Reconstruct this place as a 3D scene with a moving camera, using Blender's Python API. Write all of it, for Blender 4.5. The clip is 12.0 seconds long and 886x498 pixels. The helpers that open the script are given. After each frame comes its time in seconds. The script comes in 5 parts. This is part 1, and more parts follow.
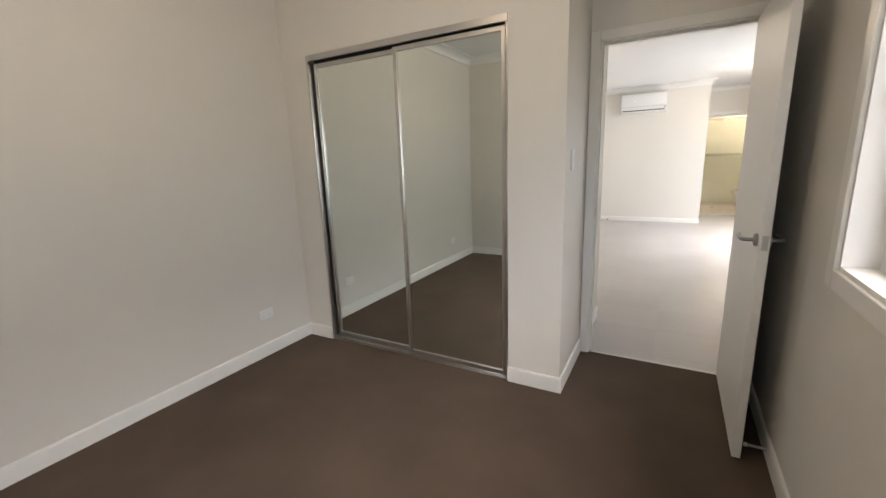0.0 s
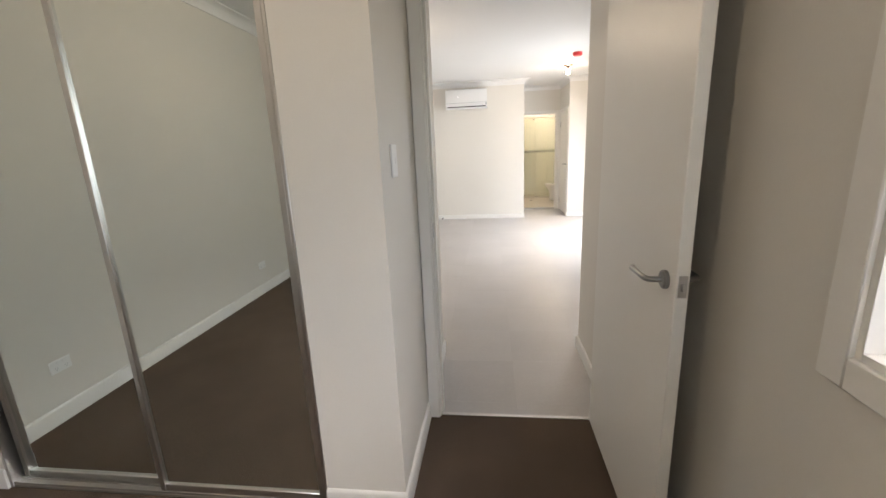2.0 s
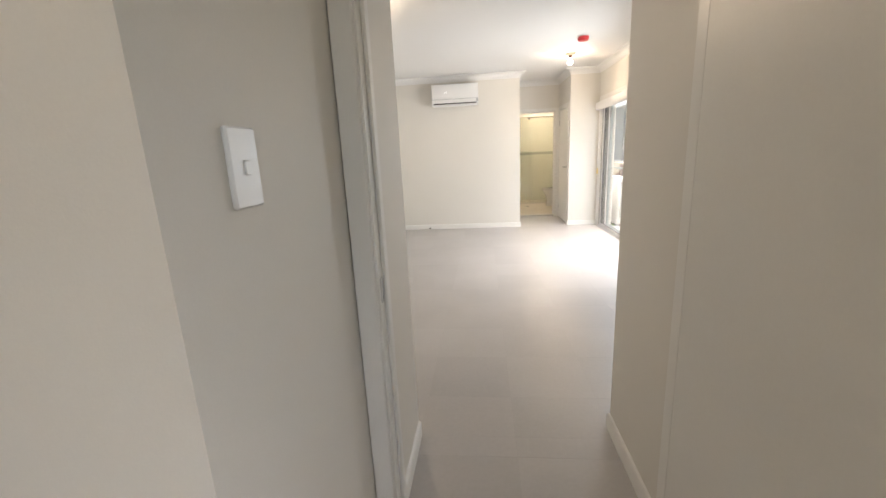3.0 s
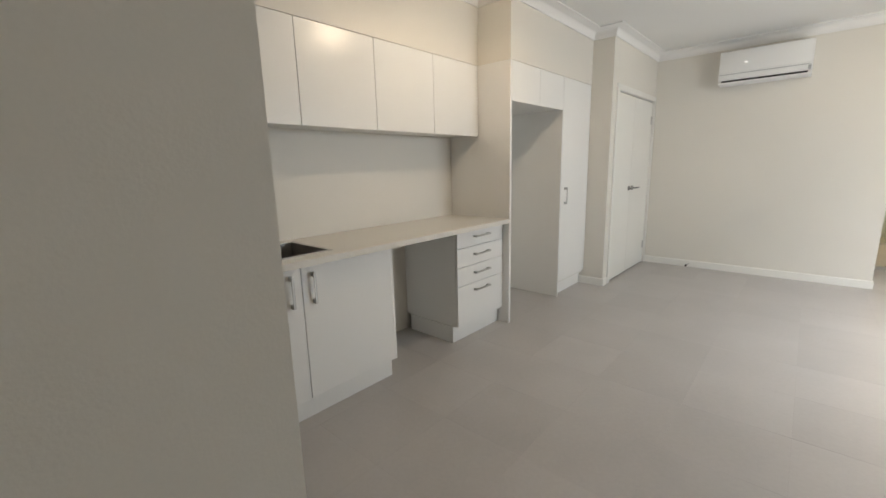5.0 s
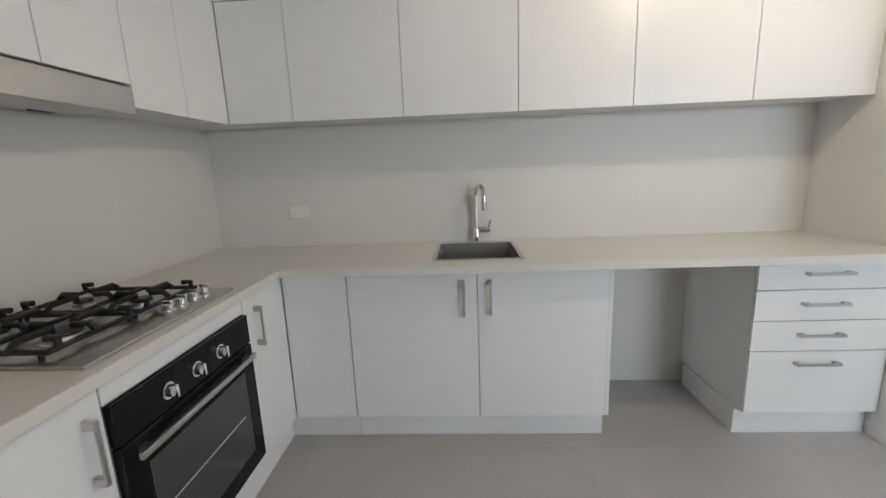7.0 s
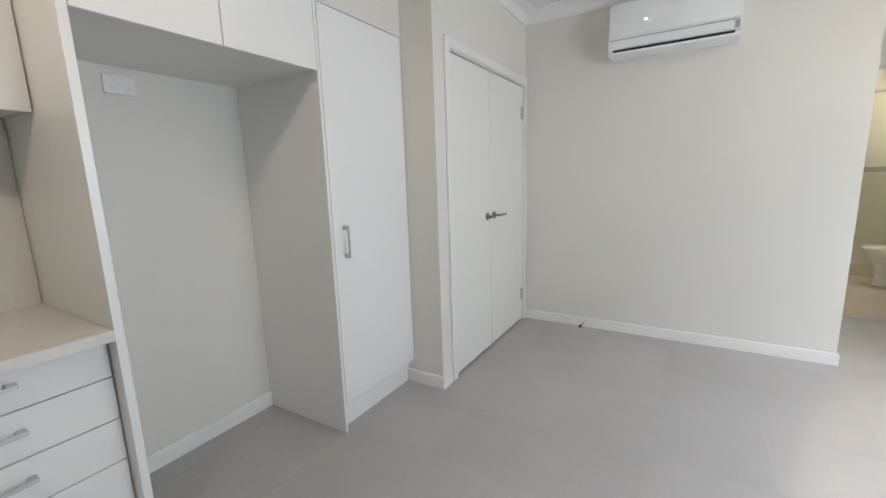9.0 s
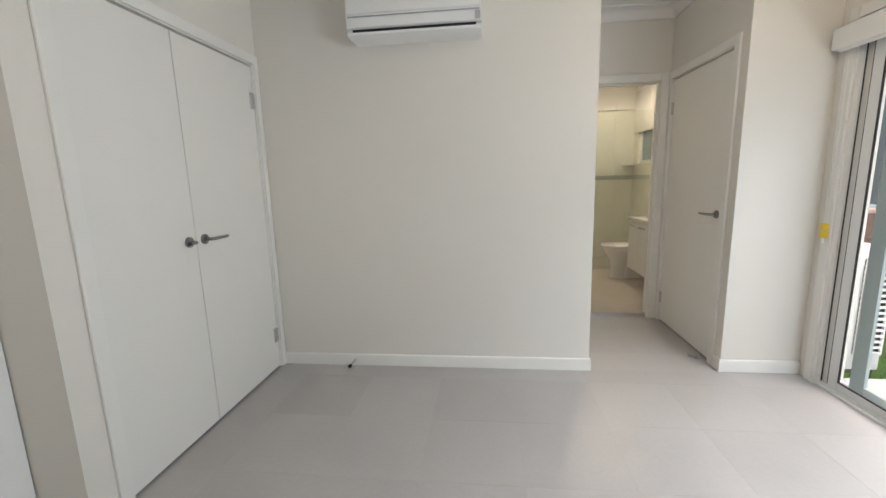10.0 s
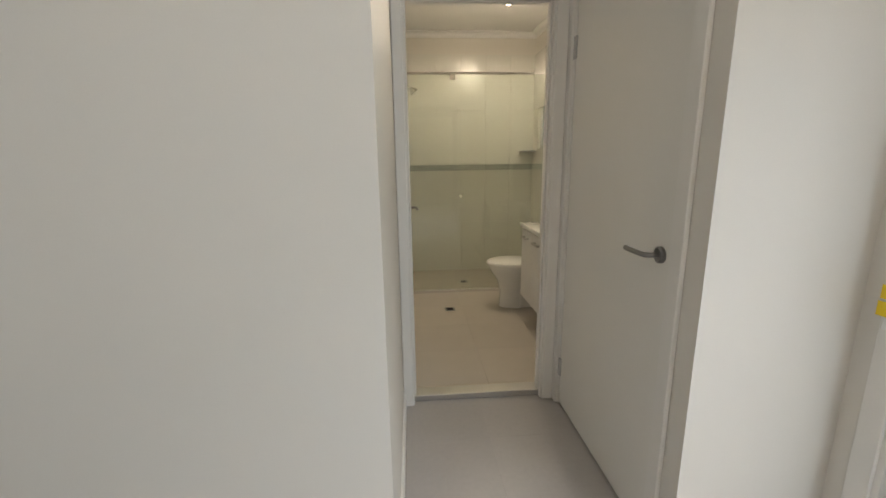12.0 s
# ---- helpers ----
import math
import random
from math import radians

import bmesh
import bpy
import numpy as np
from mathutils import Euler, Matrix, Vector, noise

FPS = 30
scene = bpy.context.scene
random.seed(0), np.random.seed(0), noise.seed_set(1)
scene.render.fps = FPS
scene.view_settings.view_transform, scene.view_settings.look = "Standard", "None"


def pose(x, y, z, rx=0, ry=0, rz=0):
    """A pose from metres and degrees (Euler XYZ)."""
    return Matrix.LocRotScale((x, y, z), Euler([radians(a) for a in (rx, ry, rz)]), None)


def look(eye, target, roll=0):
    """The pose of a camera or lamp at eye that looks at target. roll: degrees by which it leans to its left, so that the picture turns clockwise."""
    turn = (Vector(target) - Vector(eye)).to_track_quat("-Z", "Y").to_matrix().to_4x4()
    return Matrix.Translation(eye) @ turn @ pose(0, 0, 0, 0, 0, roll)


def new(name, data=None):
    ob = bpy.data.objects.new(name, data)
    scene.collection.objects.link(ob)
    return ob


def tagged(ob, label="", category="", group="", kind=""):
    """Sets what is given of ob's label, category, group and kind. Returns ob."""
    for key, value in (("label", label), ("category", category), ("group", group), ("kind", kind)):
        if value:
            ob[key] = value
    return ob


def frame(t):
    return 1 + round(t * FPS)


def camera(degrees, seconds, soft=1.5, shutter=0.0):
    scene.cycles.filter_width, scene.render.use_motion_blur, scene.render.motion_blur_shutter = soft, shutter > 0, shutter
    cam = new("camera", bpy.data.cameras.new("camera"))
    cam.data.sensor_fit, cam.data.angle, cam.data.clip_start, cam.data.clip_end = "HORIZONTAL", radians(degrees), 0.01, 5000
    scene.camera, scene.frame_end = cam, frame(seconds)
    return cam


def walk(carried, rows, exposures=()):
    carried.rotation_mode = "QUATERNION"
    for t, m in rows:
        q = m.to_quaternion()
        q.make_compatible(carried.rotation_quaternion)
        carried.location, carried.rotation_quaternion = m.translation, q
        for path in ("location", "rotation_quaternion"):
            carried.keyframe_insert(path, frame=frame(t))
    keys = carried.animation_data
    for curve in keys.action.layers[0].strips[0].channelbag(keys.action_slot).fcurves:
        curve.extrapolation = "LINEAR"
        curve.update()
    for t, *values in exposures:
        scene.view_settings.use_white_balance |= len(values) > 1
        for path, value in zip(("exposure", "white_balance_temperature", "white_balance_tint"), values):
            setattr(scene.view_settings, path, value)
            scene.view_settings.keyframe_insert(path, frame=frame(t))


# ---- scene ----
cam = camera(94.8, 12.0, soft=1.5, shutter=0.0)
EXPOSURES = [(0.0, 2.36, 7150, 17), (2.0, 2.34, 7200, 17), (2.7, 2.29, 7400, 17), (4.3, 1.73, 7480, 14), (5.0, 1.69, 7280, 13), (6.0, 1.97, 6500, 13), (6.7, 1.97, 6450, 13), (8.5, 1.75, 6500, 13), (9.0, 1.72, 6550, 13), (9.7, 1.62, 6600, 13), (10.5, 1.36, 7490, 13), (11.5, 1.23, 7740, 14), (12.0, 1.21, 7040, 13)]
PATH = [
    (0, (0.212, -0.397, 1.396), (-0.749, 1.303, 0.966), -2.1),
    (0.5, (0.226, -0.396, 1.393), (-0.506, 1.411, 0.949), -2.0),
    (1, (0.178, -0.2, 1.384), (-0.349, 1.675, 0.929), -2.0),
    (1.5, (0.137, 0.114, 1.395), (-0.256, 2.018, 0.925), -2.3),
    (2, (0.056, 0.552, 1.397), (-0.184, 2.481, 0.926), -2.5),
    (2.5, (0.053, 1.02, 1.377), (-0.142, 2.957, 0.921), -2.8),
    (2.7, (0.047, 1.188, 1.38), (-0.139, 3.125, 0.919), -2.8),
    (4.3, (0.127, 2.513, 1.323), (-0.63, 4.321, 0.925), -1.4),
    (4.5, (0.12, 2.652, 1.329), (-0.782, 4.391, 0.927), -1.2),
    (4.6, (0.1, 2.753, 1.329), (-0.877, 4.452, 0.927), -1.3),
    (5, (0.1, 3.011, 1.328), (-1.206, 4.473, 0.933), -1.4),
    (5.5, (0.053, 3.256, 1.332), (-1.615, 4.282, 0.926), -1.3),
    (6, (0.024, 3.496, 1.316), (-1.885, 3.944, 0.918), -1.7),
    (6.5, (0.071, 3.748, 1.301), (-1.889, 3.659, 0.914), -1.7),
    (6.7, (0.064, 3.827, 1.307), (-1.889, 3.63, 0.919), -2.2),
    (8.3, (-0.167, 4.779, 1.334), (-1.694, 6.014, 0.957), -2.4),
    (8.5, (-0.176, 4.93, 1.309), (-1.569, 6.319, 0.946), -2.1),
    (9, (-0.211, 5.35, 1.328), (-1.233, 7.034, 0.979), -1.8),
    (9.5, (-0.104, 5.777, 1.336), (-0.762, 7.636, 1.004), -1.8),
    (10, (0.032, 6.196, 1.315), (-0.192, 8.154, 0.973), -1.6),
    (10.5, (0.227, 6.635, 1.306), (0.345, 8.597, 0.932), -1.5),
    (11, (0.438, 7.055, 1.297), (0.75, 8.99, 0.9), -1.3),
    (11.5, (0.617, 7.496, 1.293), (0.941, 9.429, 0.894), -1.0),
    (12, (0.776, 7.917, 1.322), (0.92, 9.867, 0.903), -0.8),
]
walk(cam, [(t, look(eye, target, roll)) for t, eye, target, roll in PATH], EXPOSURES)

# ---- world and light ----
world = bpy.data.worlds.new("world")
scene.world = world
world.use_nodes = True
wn, wl = world.node_tree.nodes, world.node_tree.links
sky = wn.new("ShaderNodeTexSky")
sky.sky_type = "NISHITA"
sky.sun_disc = False
sky.sun_elevation, sky.sun_rotation = radians(70), radians(108)
sky.dust_density = 3.0
wl.new(sky.outputs[0], wn["Background"].inputs[0])
wn["Background"].inputs[1].default_value = 0.15

sun = new("sun", bpy.data.lights.new("sun", "SUN"))
sun.data.energy, sun.data.angle, sun.data.color = 3.0, radians(100), (0.97, 0.985, 1.0)
sun.matrix_world = look((2.7, -0.9, 8), (0, 0, 0))

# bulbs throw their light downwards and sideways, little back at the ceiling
# the last one, in the bedroom, is an unseen lamp added to brighten it
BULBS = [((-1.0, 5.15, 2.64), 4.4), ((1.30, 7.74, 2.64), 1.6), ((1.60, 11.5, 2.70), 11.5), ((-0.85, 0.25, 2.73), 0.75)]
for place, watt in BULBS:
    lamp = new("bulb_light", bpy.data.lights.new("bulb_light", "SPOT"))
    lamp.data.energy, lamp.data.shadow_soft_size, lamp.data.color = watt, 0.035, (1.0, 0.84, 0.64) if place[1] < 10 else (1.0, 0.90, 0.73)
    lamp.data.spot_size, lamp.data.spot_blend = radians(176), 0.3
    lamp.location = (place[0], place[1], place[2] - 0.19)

# daylight of the sky in the openings
SKYLIGHT = [((2.23, 6.65, 1.42), (-0.2, 7.15, 0.2), 1.5, 1.25, 17), ((0.77, -0.42, 1.56), (-2, -0.25, 1.6), 1.05, 0.95, 3.2)]
for place, target, w, h, watt in SKYLIGHT:
    lamp = new("sky_light", bpy.data.lights.new("sky_light", "AREA"))
    lamp.data.shape, lamp.data.size, lamp.data.size_y, lamp.data.energy, lamp.data.color = "RECTANGLE", w, h, watt, (0.72, 0.87, 1.0)
    lamp.matrix_world = look(place, target)

# ---- materials ----
def material(name, color, rough=0.5, metal=0.0, var=0.04, scale=6.0, fine=180.0, bump=0.0, piece=0.0, coat=0.0, fine_mix=0.5):
    """A surface with broad and fine variation of its colour, a fine relief, and, for pieces, a shade of its own."""
    m = bpy.data.materials.new(name)
    m.use_nodes = True
    n, l = m.node_tree.nodes, m.node_tree.links
    b = n["Principled BSDF"]
    b.inputs["Roughness"].default_value, b.inputs["Metallic"].default_value = rough, metal
    b.inputs["Coat Weight"].default_value = coat
    co = n.new("ShaderNodeTexCoord")
    big, small = n.new("ShaderNodeTexNoise"), n.new("ShaderNodeTexNoise")
    big.inputs["Scale"].default_value, small.inputs["Scale"].default_value = scale, fine
    big.inputs["Detail"].default_value, small.inputs["Detail"].default_value = 4, 3
    geo = n.new("ShaderNodeNewGeometry")
    for t in (big, small):
        l.new(geo.outputs["Position"], t.inputs["Vector"])
    mix = n.new("ShaderNodeMix")
    mix.inputs[0].default_value = fine_mix
    l.new(big.outputs["Fac"], mix.inputs[2])
    l.new(small.outputs["Fac"], mix.inputs[3])
    ramp = n.new("ShaderNodeMapRange")
    ramp.inputs[1].default_value, ramp.inputs[2].default_value = 0.3, 0.7
    ramp.inputs[3].default_value, ramp.inputs[4].default_value = 1 - var, 1 + var
    l.new(mix.outputs[0], ramp.inputs[0])
    value = ramp.outputs[0]
    if piece:
        info = n.new("ShaderNodeObjectInfo")
        pr = n.new("ShaderNodeMapRange")
        pr.inputs[3].default_value, pr.inputs[4].default_value = 1 - piece, 1 + piece
        l.new(info.outputs["Random"], pr.inputs[0])
        mul = n.new("ShaderNodeMath")
        mul.operation = "MULTIPLY"
        l.new(value, mul.inputs[0])
        l.new(pr.outputs[0], mul.inputs[1])
        value = mul.outputs[0]
    tint = n.new("ShaderNodeVectorMath")
    tint.operation = "SCALE"
    tint.inputs[0].default_value = color
    l.new(value, tint.inputs["Scale"])
    l.new(tint.outputs[0], b.inputs["Base Color"])
    if bump:
        bp = n.new("ShaderNodeBump")
        bp.inputs["Strength"].default_value, bp.inputs["Distance"].default_value = bump, 0.01
        l.new(small.outputs["Fac"], bp.inputs["Height"])
        l.new(bp.outputs[0], b.inputs["Normal"])
    return m


def glass_material(name, tint=(0.97, 0.99, 0.98), rough=0.0, gloss=0.03):
    m = bpy.data.materials.new(name)
    m.use_nodes = True
    n, l = m.node_tree.nodes, m.node_tree.links
    n.remove(n["Principled BSDF"])
    clear, shine, face, power, mix = n.new("ShaderNodeBsdfTransparent"), n.new("ShaderNodeBsdfGlossy"), n.new("ShaderNodeLayerWeight"), n.new("ShaderNodeMath"), n.new("ShaderNodeMixShader")
    clear.inputs[0].default_value = (*tint, 1)
    shine.inputs["Roughness"].default_value = rough
    face.inputs[0].default_value = 0.5
    power.operation = "POWER"
    power.inputs[1].default_value = 4.0
    scaled = n.new("ShaderNodeMapRange")
    scaled.inputs[3].default_value, scaled.inputs[4].default_value = gloss, 0.85
    l.new(face.outputs["Facing"], power.inputs[0])
    l.new(power.outputs[0], scaled.inputs[0])
    l.new(scaled.outputs[0], mix.inputs[0])
    l.new(clear.outputs[0], mix.inputs[1])
    l.new(shine.outputs[0], mix.inputs[2])
    l.new(mix.outputs[0], n["Material Output"].inputs[0])
    return m


def glow_material(name, color, strength):
    m = bpy.data.materials.new(name)
    m.use_nodes = True
    b = m.node_tree.nodes["Principled BSDF"]
    b.inputs["Base Color"].default_value = (*color, 1)
    b.inputs["Emission Color"].default_value = (*color, 1)
    b.inputs["Emission Strength"].default_value = strength
    return m


PAINT = material("wall_paint", (0.74, 0.71, 0.655), 0.55, var=0.02, scale=1.5, fine=260, bump=0.04)
CEIL = material("ceiling_paint", (0.82, 0.815, 0.80), 0.75, var=0.015, scale=1.2, fine=220, bump=0.03)
TRIM = material("trim_gloss", (0.80, 0.785, 0.75), 0.32, var=0.015, scale=4, fine=150, bump=0.01)
DOORP = material("door_paint", (0.79, 0.775, 0.735), 0.38, var=0.015, scale=3, fine=140, bump=0.015)
CARPET = material("carpet", (0.122, 0.080, 0.054), 0.95, var=0.30, scale=2.2, fine=420, bump=0.9, fine_mix=0.45)
TILE = material("floor_tile", (0.445, 0.425, 0.415), 0.36, var=0.075, scale=1.6, fine=45, bump=0.015, piece=0.035, fine_mix=0.3)
GROUT = material("grout", (0.44, 0.42, 0.41), 0.9, var=0.08, fine=90, bump=0.2)
CAB = material("cabinet_white", (0.82, 0.815, 0.80), 0.28, var=0.01, scale=3, fine=120)
CARC = material("cabinet_carcass", (0.76, 0.75, 0.725), 0.45, var=0.012, scale=3, fine=120)
STONE = material("bench_stone", (0.71, 0.682, 0.63), 0.30, var=0.035, scale=5, fine=350, fine_mix=0.75)
SPLASH = material("splashback", (0.74, 0.72, 0.68), 0.5, var=0.012, scale=2, fine=90)
STEEL = material("brushed_steel", (0.58, 0.565, 0.545), 0.34, 1.0, var=0.05, scale=8, fine=300)
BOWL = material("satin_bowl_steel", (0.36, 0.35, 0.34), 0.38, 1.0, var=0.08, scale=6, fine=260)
CHROME = material("chrome", (0.80, 0.80, 0.81), 0.08, 1.0, var=0.02)
SATIN = material("satin_nickel", (0.55, 0.54, 0.53), 0.28, 1.0, var=0.03)
LEVERM = material("lever_metal", (0.30, 0.295, 0.29), 0.3, 1.0, var=0.03)
DARKM = material("dark_bronze", (0.10, 0.06, 0.045), 0.35, 0.6, var=0.08)
BLACKG = material("black_glass", (0.008, 0.008, 0.009), 0.10, var=0.02)
BLACKG.node_tree.nodes["Principled BSDF"].inputs["Specular IOR Level"].default_value = 0.12
BLACK = material("black_iron", (0.011, 0.011, 0.012), 0.42, var=0.2, fine=300, bump=0.15)
RUBBER = material("black_rubber", (0.015, 0.015, 0.016), 0.6, var=0.1)
PLASTIC = material("white_plastic", (0.84, 0.84, 0.83), 0.3, var=0.01)
GREYP = material("grey_plastic", (0.42, 0.43, 0.44), 0.4, var=0.02)
ALU = material("white_aluminium", (0.76, 0.765, 0.76), 0.35, var=0.015)
SCREENM = material("sage_frame", (0.36, 0.42, 0.42), 0.45, var=0.03)
RED = material("red_plastic", (0.75, 0.045, 0.05), 0.4, var=0.03)
YELLOW = material("yellow_tag", (0.86, 0.62, 0.02), 0.45, var=0.05)
PORCELAIN = material("porcelain", (0.86, 0.855, 0.83), 0.12, var=0.01, coat=0.5)
BTILE = material("bath_wall_tile", (0.74, 0.73, 0.68), 0.25, var=0.02, piece=0.015)
BBAND = material("bath_band", (0.36, 0.38, 0.35), 0.3, var=0.06, scale=30)
BFLOOR = material("bath_floor_tile", (0.53, 0.48, 0.42), 0.4, var=0.04, piece=0.03)
BRICK = material("brown_brick", (0.20, 0.165, 0.165), 0.8, var=0.10, scale=14, fine=160, bump=0.12, piece=0.10)
MORTAR = material("white_mortar", (0.78, 0.76, 0.72), 0.95, var=0.06, fine=140, bump=0.4)
FENCE = material("fence_steel", (0.105, 0.128, 0.140), 0.5, var=0.04, scale=2, fine=30)
FENCECAP = material("pale_capping", (0.62, 0.66, 0.68), 0.45, var=0.04)
def stone_material(name, lean):
    """Split sandstone: cream, ochre and rust in broad flows, a rough grain, each block its own."""
    m = bpy.data.materials.new(name)
    m.use_nodes = True
    n, l = m.node_tree.nodes, m.node_tree.links
    b = n["Principled BSDF"]
    b.inputs["Roughness"].default_value = 0.92
    geo, info, add = n.new("ShaderNodeNewGeometry"), n.new("ShaderNodeObjectInfo"), n.new("ShaderNodeVectorMath")
    shift = n.new("ShaderNodeVectorMath")
    shift.operation = "SCALE"
    shift.inputs[0].default_value = (37.0, 11.0, 53.0)
    l.new(info.outputs["Random"], shift.inputs["Scale"])
    l.new(geo.outputs["Position"], add.inputs[0])
    l.new(shift.outputs[0], add.inputs[1])
    flow, grain = n.new("ShaderNodeTexNoise"), n.new("ShaderNodeTexNoise")
    flow.inputs["Scale"].default_value, flow.inputs["Detail"].default_value, flow.inputs["Distortion"].default_value = 1.15, 5, 0.7
    grain.inputs["Scale"].default_value, grain.inputs["Detail"].default_value = 26, 8
    for t in (flow, grain):
        l.new(add.outputs[0], t.inputs["Vector"])
    ramp = n.new("ShaderNodeValToRGB")
    stops = ((0.34, (0.27, 0.155, 0.125)), (0.425, (0.44, 0.25, 0.16)), (0.455, (0.66, 0.54, 0.39)), (0.58, (0.74, 0.67, 0.54)), (0.70, (0.56, 0.40, 0.28)))
    while len(ramp.color_ramp.elements) < len(stops):
        ramp.color_ramp.elements.new(0.5)
    for e, (p, c) in zip(ramp.color_ramp.elements, stops):
        e.position, e.color = p, (*c, 1)
    tone = n.new("ShaderNodeMath")
    tone.operation = "MULTIPLY_ADD"
    tone.inputs[1].default_value, tone.inputs[2].default_value = 0.08, lean - 0.04
    l.new(info.outputs["Random"], tone.inputs[0])
    off = n.new("ShaderNodeMath")
    l.new(flow.outputs["Fac"], off.inputs[0])
    l.new(tone.outputs[0], off.inputs[1])
    l.new(off.outputs[0], ramp.inputs[0])
    dark = n.new("ShaderNodeMapRange")
    dark.inputs[1].default_value, dark.inputs[2].default_value, dark.inputs[3].default_value, dark.inputs[4].default_value = 0.3, 0.7, 0.7, 1.2
    l.new(grain.outputs["Fac"], dark.inputs[0])
    mul = n.new("ShaderNodeVectorMath")
    mul.operation = "SCALE"
    l.new(ramp.outputs[0], mul.inputs[0])
    l.new(dark.outputs[0], mul.inputs["Scale"])
    l.new(mul.outputs[0], b.inputs["Base Color"])
    bp = n.new("ShaderNodeBump")
    bp.inputs["Strength"].default_value, bp.inputs["Distance"].default_value = 0.6, 0.02
    l.new(grain.outputs["Fac"], bp.inputs["Height"])
    l.new(bp.outputs[0], b.inputs["Normal"])
    return m


SAND = [stone_material("mixed_sandstone", -0.045), stone_material("cream_sandstone", 0.055), stone_material("rust_sandstone", -0.13)]
GRASSG = material("lawn_soil", (0.15, 0.125, 0.07), 0.95, var=0.35, scale=4, fine=160, bump=0.6)
BLADE = material("grass_blade", (0.125, 0.245, 0.035), 0.7, var=0.45, scale=2, fine=60)
CONC = material("concrete", (0.44, 0.44, 0.43), 0.85, var=0.06, scale=3, fine=120, bump=0.2)
DARKGAP = material("shadow_gap", (0.05, 0.05, 0.05), 0.8, var=0.05)
ROOF = material("roof_tile", (0.10, 0.09, 0.09), 0.7, var=0.15)
GLASS = glass_material("window_glass")
SGLASS = glass_material("shower_glass", (0.935, 0.955, 0.915), gloss=0.055)
MIRROR = material("mirror_silver", (0.77, 0.82, 0.79), 0.012, 1.0, var=0.0)
GLOW = glow_material("bulb_glow", (1.0, 0.86, 0.66), 30.0)
SKYP = glow_material("frosted_daylight", (0.55, 0.68, 0.85), 0.9)

# ---- builders ----
def box(bm, x0, x1, y0, y1, z0, z1, bev=0.0, seg=1):
    x0, x1 = sorted((x0, x1)); y0, y1 = sorted((y0, y1)); z0, z1 = sorted((z0, z1))
    m = Matrix.LocRotScale(((x0 + x1) / 2, (y0 + y1) / 2, (z0 + z1) / 2), None, (x1 - x0, y1 - y0, z1 - z0))
    made = bmesh.ops.create_cube(bm, size=1.0, matrix=m)["verts"]
    if bev:
        edges = {e for v in made for e in v.link_edges}
        bmesh.ops.bevel(bm, geom=list(edges), offset=bev, segments=seg, affect="EDGES", profile=0.5)
    return bm


def boxes(*rows, bev=0.0):
    """Boxes as bevelled bodies or, unbevelled, as the one closed skin of their union."""
    bm = bmesh.new()
    if bev:
        for r in rows:
            box(bm, *r, bev)
        return bm
    cuts = [sorted({round(v, 5) for r in rows for v in r[2 * a:2 * a + 2]}) for a in range(3)]
    at = [{v: i for i, v in enumerate(c)} for c in cuts]
    full = set()
    for r in rows:
        span = [sorted((at[a][round(r[2 * a], 5)], at[a][round(r[2 * a + 1], 5)])) for a in range(3)]
        full.update((i, j, k) for i in range(*span[0]) for j in range(*span[1]) for k in range(*span[2]))
    verts = {}
    def v(i, j, k):
        if (i, j, k) not in verts:
            verts[i, j, k] = bm.verts.new((cuts[0][i], cuts[1][j], cuts[2][k]))
        return verts[i, j, k]
    for c in full:
        for a in range(3):
            for s in (0, 1):
                nb = list(c)
                nb[a] += 1 if s else -1
                if tuple(nb) in full:
                    continue
                o, p = [b for b in range(3) if b != a]
                quad = []
                for do, dp in ((0, 0), (1, 0), (1, 1), (0, 1)):
                    q = list(c)
                    q[a] += s
                    q[o] += do
                    q[p] += dp
                    quad.append(v(*q))
                bm.faces.new(quad)
    bmesh.ops.recalc_face_normals(bm, faces=bm.faces)
    bmesh.ops.dissolve_limit(bm, angle_limit=0.01, verts=bm.verts, edges=bm.edges)
    return bm


def cyl(bm, a, b, r0, r1=None, n=20):
    """A round rod or cone from a to b."""
    a, b = Vector(a), Vector(b)
    d = b - a
    m = Matrix.Translation((a + b) / 2) @ d.to_track_quat("Z", "Y").to_matrix().to_4x4()
    bmesh.ops.create_cone(bm, cap_ends=True, segments=n, radius1=r0, radius2=r0 if r1 is None else r1, depth=d.length, matrix=m)
    return bm


def tube(bm, pts, r, n=12):
    """A round tube along points."""
    pts = [Vector(p) for p in pts]
    rings, up = [], None
    for i, p in enumerate(pts):
        d = (pts[min(i + 1, len(pts) - 1)] - pts[max(i - 1, 0)]).normalized()
        if up is None:
            up = d.orthogonal().normalized()
        up = (up - d * up.dot(d)).normalized()
        side = d.cross(up)
        rings.append([bm.verts.new(p + r * (math.cos(2 * math.pi * k / n) * up + math.sin(2 * math.pi * k / n) * side)) for k in range(n)])
    for a, b in zip(rings, rings[1:]):
        for k in range(n):
            bm.faces.new((a[k], a[(k + 1) % n], b[(k + 1) % n], b[k]))
    bm.faces.new(rings[0][::-1])
    bm.faces.new(rings[-1])
    return bm


